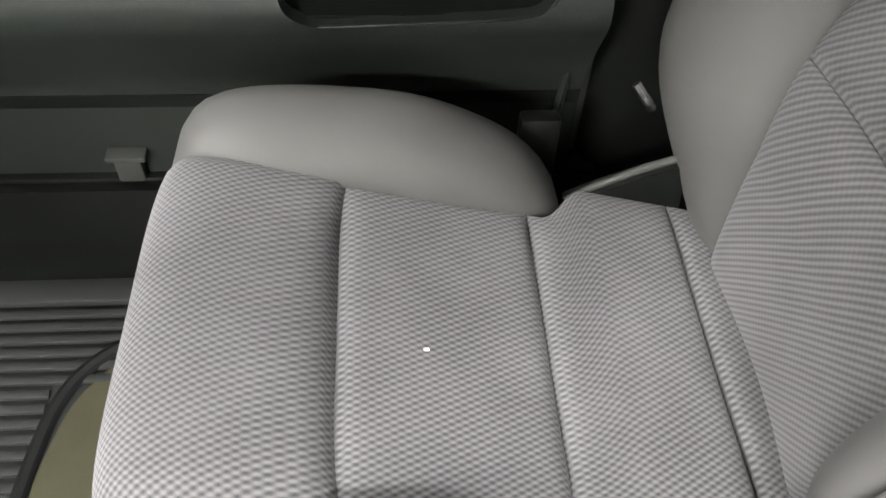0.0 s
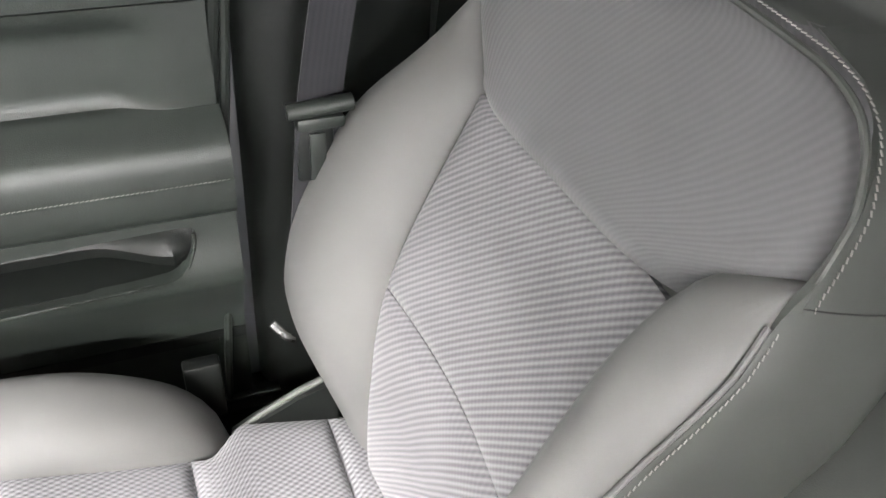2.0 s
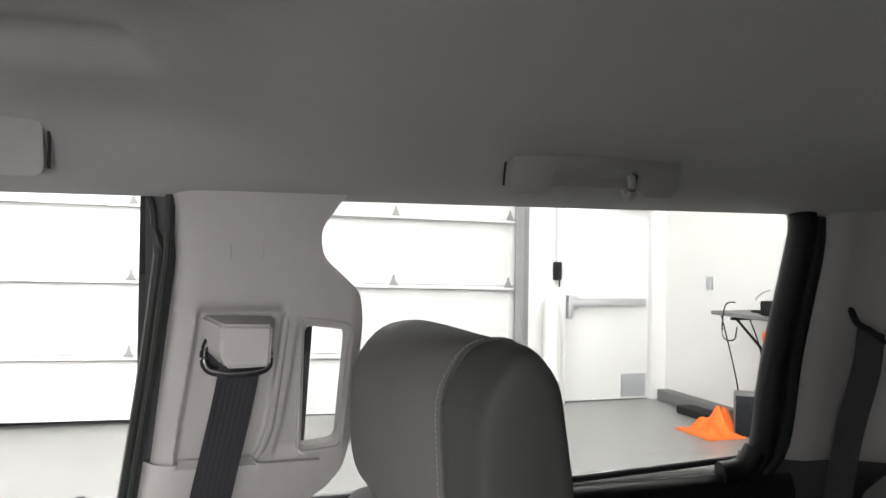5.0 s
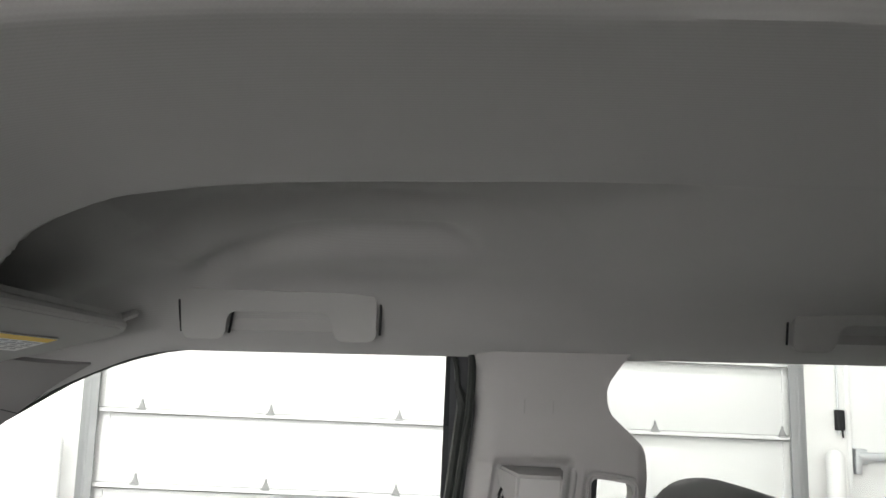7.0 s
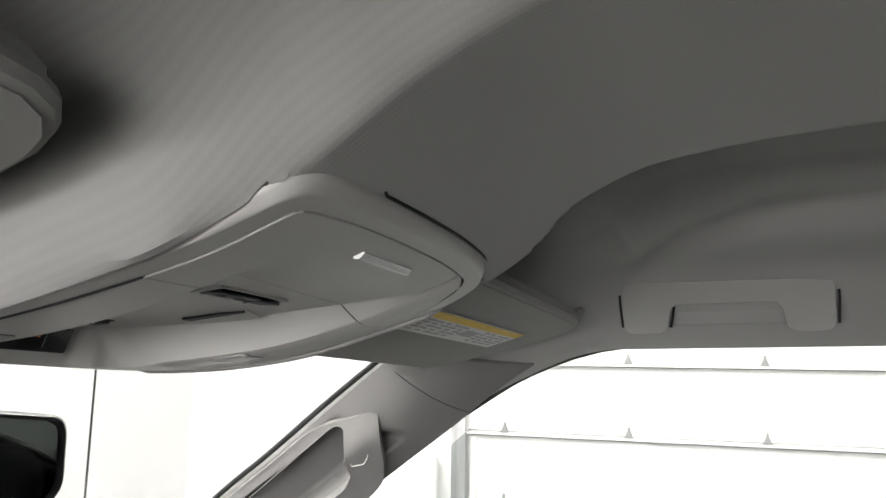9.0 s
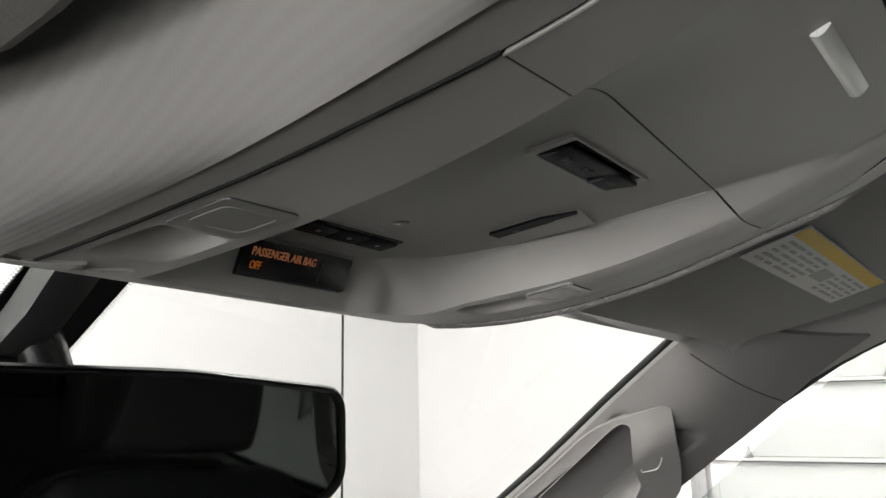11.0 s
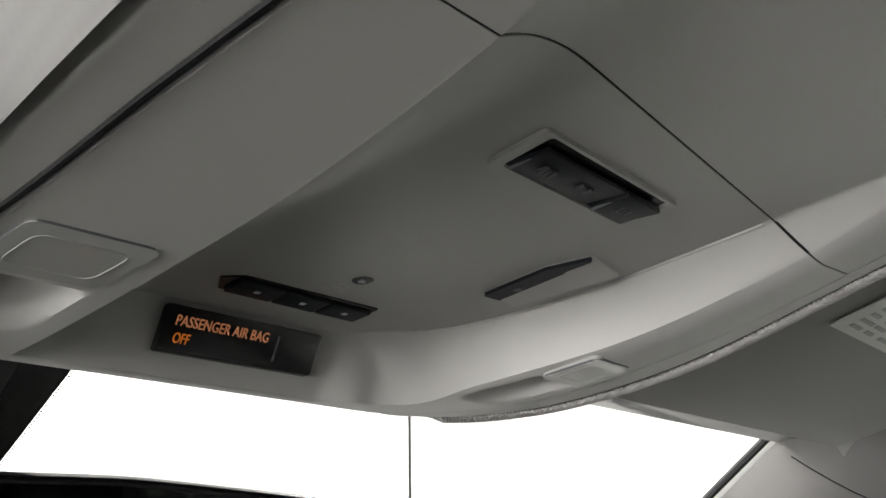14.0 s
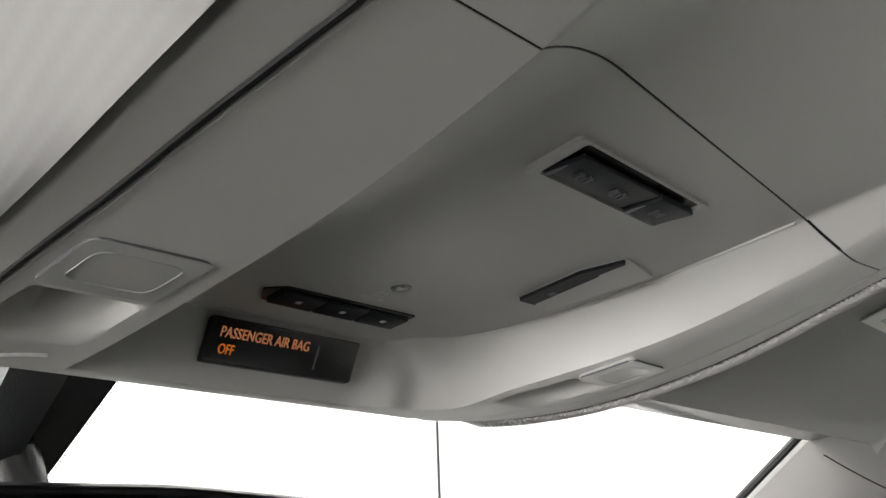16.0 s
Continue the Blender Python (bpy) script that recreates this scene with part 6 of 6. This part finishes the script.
for lens in LENSES:
    lm = put(part("map_lamp", plate([(p.x, p.y) for p in rounded(lens, 0.003, 4)], [], lambda a, b, d: rp(a, b, -0.0006 + d), 0.002), M_LENS, con, "flat square map lamp lens"), ci)
    part("lens_frame", ring_of(lens, -0.0001, 0.00042), M_KEYMARK, lm)
    cx, cy = sum(p[0] for p in lens) / 4, sum(p[1] for p in lens) / 4
    for k, r in ((0.72, 0.00014),):
        part("lens_rib", ring_of([(cx + (p[0] - cx) * k, cy + (p[1] - cy) * k * 0.9) for p in lens], -0.0006, r), M_LENS, lm)


# warning display on the leaning front wall of the recess
def lean_point(v, y):
    v.co.y += 0.3435 - 0.0115 * (v.co.z - 1.2893) / 0.0246 - y


def lean(bm, y):
    for v in bm.verts:
        lean_point(v, y)
    return bm


disp = put(part("display", lean(box(-0.0312, 0.0330, -0.002, 0.002, 1.2966, 1.3112, 0.0010), 0.0014), M_BLACK, con, "small black display with amber letters"), ci)


def words(text, x0, x1, z0, z1, material, parent, name):
    cu = bpy.data.curves.new(name, "FONT")
    cu.body, cu.size, cu.extrude, cu.resolution_u = text, 1.0, 0.02, 3
    tmp = bpy.data.objects.new(name, cu)
    scene.collection.objects.link(tmp)
    me = bpy.data.meshes.new_from_object(tmp.evaluated_get(bpy.context.evaluated_depsgraph_get()))
    bpy.data.objects.remove(tmp)
    me.materials.append(material)
    ob = new(name, me)
    ob.parent = parent
    ax, bx = min(v.co.x for v in me.vertices), max(v.co.x for v in me.vertices)
    ay, by_ = min(v.co.y for v in me.vertices), max(v.co.y for v in me.vertices)
    for v in me.vertices:
        v.co = Vector((x0 + (x1 - x0) * (v.co.x - ax) / (bx - ax), -v.co.z * 0.01, z0 + (z1 - z0) * (v.co.y - ay) / (by_ - ay)))
        lean_point(v, 0.0036)
    return ob


words("PASSENGER AIR BAG", -0.0268, 0.0098, 1.3047, 1.3080, M_AMBER, disp, "lettering")
words("OFF", -0.0262, -0.0202, 1.2994, 1.3026, M_AMBERDEEP, disp, "lettering")
part("divider", lean(box(0.0137, 0.0144, -0.0002, 0.0002, 1.2992, 1.3076), 0.0036), M_KEYMARK, disp)

# braided headliner hem beside the console
strands = []
track = [Vector((p.x + 0.0026, p.y + (0.002 if p.y > 0.32 else 0), zr(p.y) + 0.0006)) for p in ring_out if p.x > 0.095 and p.y > 0.125][::-1]
hem = spline(track, 10)
for ph in range(3):
    dist, pts = 0.0, []
    for k, p in enumerate(hem):
        dist += (p - hem[k - 1]).length if k else 0
        along = (hem[min(k + 1, len(hem) - 1)] - hem[max(k - 1, 0)]).normalized()
        out = along.cross(Vector((0, 0.2, 0.98))).normalized()
        a = dist / 0.0052 * 2 * math.pi + ph * 2.094
        fade = min(1.0, k / 20, (len(hem) - 1 - k) / 30)
        pts.append(p + Vector((0, 0, 0.004 * (1 - fade))) + out * 0.0023 * math.cos(a) + along.cross(out) * 0.0010 * math.sin(a))
    strands.append(tube(pts, 0.0013, 5))
solid("headliner_hem", join(*strands), M_TRIM, "braided grey hem of the headliner round the console", "headliner hem", kind="structure")

# ---- rear-view mirror ----
mir = thing("rear_view_mirror", "black framed rear-view mirror on the windscreen", "mirror", (0.0, 0.41, 1.23))
mo = rounded([(-0.128, -0.030), (-0.118, 0.031), (0.0, 0.034), (0.101, 0.029), (0.107, -0.022), (0.09, -0.036), (0.0, -0.040)], 0.014, 5)
tilt = Matrix.Rotation(radians(6), 4, "X") @ Matrix.Rotation(radians(-4), 4, "Z")
hous = loft([[tilt @ Vector((p.x * k, dy, p.y * k)) for p in mo] for dy, k in ((-0.004, 0.93), (-0.006, 0.97), (-0.003, 1.0), (0.008, 1.0), (0.025, 0.92), (0.034, 0.72))])
part("housing", hous, M_BLACK, mir, "black plastic housing")
gl = plate([(p.x * 0.91, p.y * 0.88) for p in mo], [], lambda a, b, d: tilt @ Vector((a, -0.0055 + d, b)), 0.001)
part("mirror_glass", gl, M_MIRROR, mir, "dim mirror glass")
for x, mt in ((-0.055, M_BLUE), (-0.02, M_ORANGE)):
    part("mirror_button", box(x, x + 0.007, -0.008, -0.005, -0.0335, -0.0310, 0.001, m=tilt), mt, mir)
part("stem", tube(spline([(-0.02, 0.03, 0.0), (-0.032, 0.05, 0.02), (-0.044, 0.055, 0.05)], 4), 0.012, 10), M_BLACK, mir)
WN = Vector((0, -0.80, -0.60))


def on_ws(x, y):
    """A point just inside the windscreen near the mirror."""
    return Vector((x, y, 1.280 - 0.75 * (y - 0.47)))


COVER = ((0.385, 0.0125, 0.012), (0.42, 0.0115, 0.014), (0.45, 0.0105, 0.014), (0.475, 0.0115, 0.010), (0.487, 0.010, 0.004))
cov = loft([[on_ws(-0.0535 + sx * 1.15 * w, y) + WN * h for sx, h in ((-1, 0.0), (-0.85, h2), (0, h2 * 1.15), (0.85, h2), (1, 0.0))] for y, w, h2 in COVER])
mc = thing("mirror_cover", "grey plastic cable cover above the mirror", "cover", on_ws(-0.0535, 0.43))
mci = Matrix.Translation(-on_ws(-0.0535, 0.43))
put(part("body", cov, M_COVER, mc), mci)
clip = loft([[on_ws(-0.0535 + sx * w, y) + WN * h for sx, h in ((-1, 0.0), (-0.9, 0.013), (0.9, 0.013), (1, 0.0))] for y, w in ((0.474, 0.0150), (0.478, 0.0165), (0.494, 0.0175), (0.498, 0.0160))])
put(part("base_clip", clip, M_BLACK, mc, "black clip at the foot of the cover"), mci)
frit = plate([(-0.058, 0.36), (-0.004, 0.36), (-0.022, 0.50), (-0.075, 0.50)], [], lambda a, b, d: on_ws(a, b) + WN * (-0.003 - d), 0.001)
dots = []
for x0, y0, x1, y1, sg in ((-0.004, 0.36, -0.022, 0.50, 1), (-0.058, 0.36, -0.075, 0.50, -1)):
    for i in range(90):
        for j in range(2):
            t = (i + 0.5 * j) / 90
            c = on_ws(x0 + (x1 - x0) * t + sg * (0.0009 + 0.0014 * j), y0 + (y1 - y0) * t) + WN * -0.003
            s = 0.00052 - 0.0001 * j
            b = bmesh.new()
            vs = [b.verts.new(c + Vector((s * math.cos(a), s * math.sin(a) * 0.8, -s * math.sin(a) * 0.6))) for a in (0, 1.05, 2.09, 3.14, 4.19, 5.24)]
            b.faces.new(vs)
            dots.append(b)
fr = thing("glass_frit", "black dotted ceramic band on the windscreen glass", "glass band", (-0.04, 0.43, 1.31))
fri = Matrix.Translation((0.04, -0.43, -1.31))
put(part("band", frit, M_BLACK, fr), fri)
put(tagged(part("dots", join(*dots), M_BLACK, fr), "fine rows of black dots", kind="stuff"), fri)


# ---- front pillar trim with its grab handle ----
ap = thing("a_pillar_trim", "light grey front pillar trim with a grab handle", "pillar trim", (0.62, 0.4, 1.2))
ai = Matrix.Translation((-0.62, -0.4, -1.2))
AIN = [(0.560, 0.345, 1.340), (0.570, 0.372, 1.322), (0.590, 0.455, 1.268), (0.615, 0.555, 1.200), (0.641, 0.658, 1.133), (0.67, 0.80, 1.02)]
AOUT = [(0.655, 0.215, 1.318), (0.664, 0.262, 1.290), (0.690, 0.335, 1.240), (0.715, 0.42, 1.185), (0.74, 0.52, 1.115), (0.77, 0.66, 1.0)]
SI, SO = spline(AIN, 6), spline(AOUT, 6)


def apil(u, v, d=0.0):
    f = v * (len(SI) - 1)
    i = min(len(SI) - 2, int(f))
    p = SI[i].lerp(SI[i + 1], f - i).lerp(SO[i].lerp(SO[i + 1], f - i), u)
    bul = math.sin(math.pi * u)
    d -= 0.034 * sstep(0.06, 0.16, u) * sstep(0.74, 0.62, u) * sstep(0.43, 0.50, v)
    return p + Vector((-0.80, -0.30, -0.52)) * (0.016 * bul + d)


put(part("panel", sheet(apil, 28, 2 * (len(SI) - 1), back=lambda u, v: apil(u, v) + Vector((0.020, 0.010, 0.015))), M_APIL, ap), ai)
put(part("joint", tube([apil(u, 0.225 + 0.105 * u, 0.0006) for u in (0.12, 0.25, 0.4, 0.55, 0.7, 0.85, 1.0)], 0.0006, 6), M_DARKSOFT, ap, "dark joint line"), ai)
hl = rounded([(0.02, 0.50), (0.10, 0.45), (0.30, 0.375), (0.53, 0.46), (0.72, 0.53), (0.90, 0.61), (0.95, 0.68), (0.85, 0.98), (0.02, 0.98)], 0.05, 5)
hh = rounded([(0.13, 0.455), (0.20, 0.45), (0.46, 0.55), (0.62, 0.60), (0.70, 0.66), (0.62, 0.965), (0.10, 0.965)], 0.03, 5)


def apl(a, b, d):
    f = b * (len(SI) - 1)
    i = min(len(SI) - 2, int(f))
    t = f - i
    p = SI[i].lerp(SI[i + 1], t).lerp(SO[i].lerp(SO[i + 1], t), a)
    return p + Vector((-0.80, -0.30, -0.52)) * (0.006 + 0.026 * sstep(0.0, 0.45, a) * sstep(0.33, 0.47, b) - d)


put(part("handle", plate([(p.x, p.y) for p in hl], [[(p.x, p.y) for p in hh]], apl, 0.018, (steps(0.02, 0.95, 20), steps(0.35, 0.98, 24))), M_APIL, ap, "light grey plastic handle"), ai)
put(part("handle_seam", tube([apl(p.x, p.y, -0.0004) for p in rounded([(0.31, 0.42), (0.56, 0.515), (0.60, 0.545), (0.52, 0.56)], 0.02, 4)[5:]], 0.0006, 6), M_GREYTXT, ap), ai)
put(part("handle_lip", tube([apl(p.x, p.y, 0.0) for p in hh], 0.0006, 6, closed=True), M_APIL, ap), ai)
solid("windscreen_seal", tube([Vector(p) + Vector((-0.001, 0.009, 0.003)) for p in SI], 0.0038, 8), M_RUBBER, "black rubber edge of the windscreen", "seal")
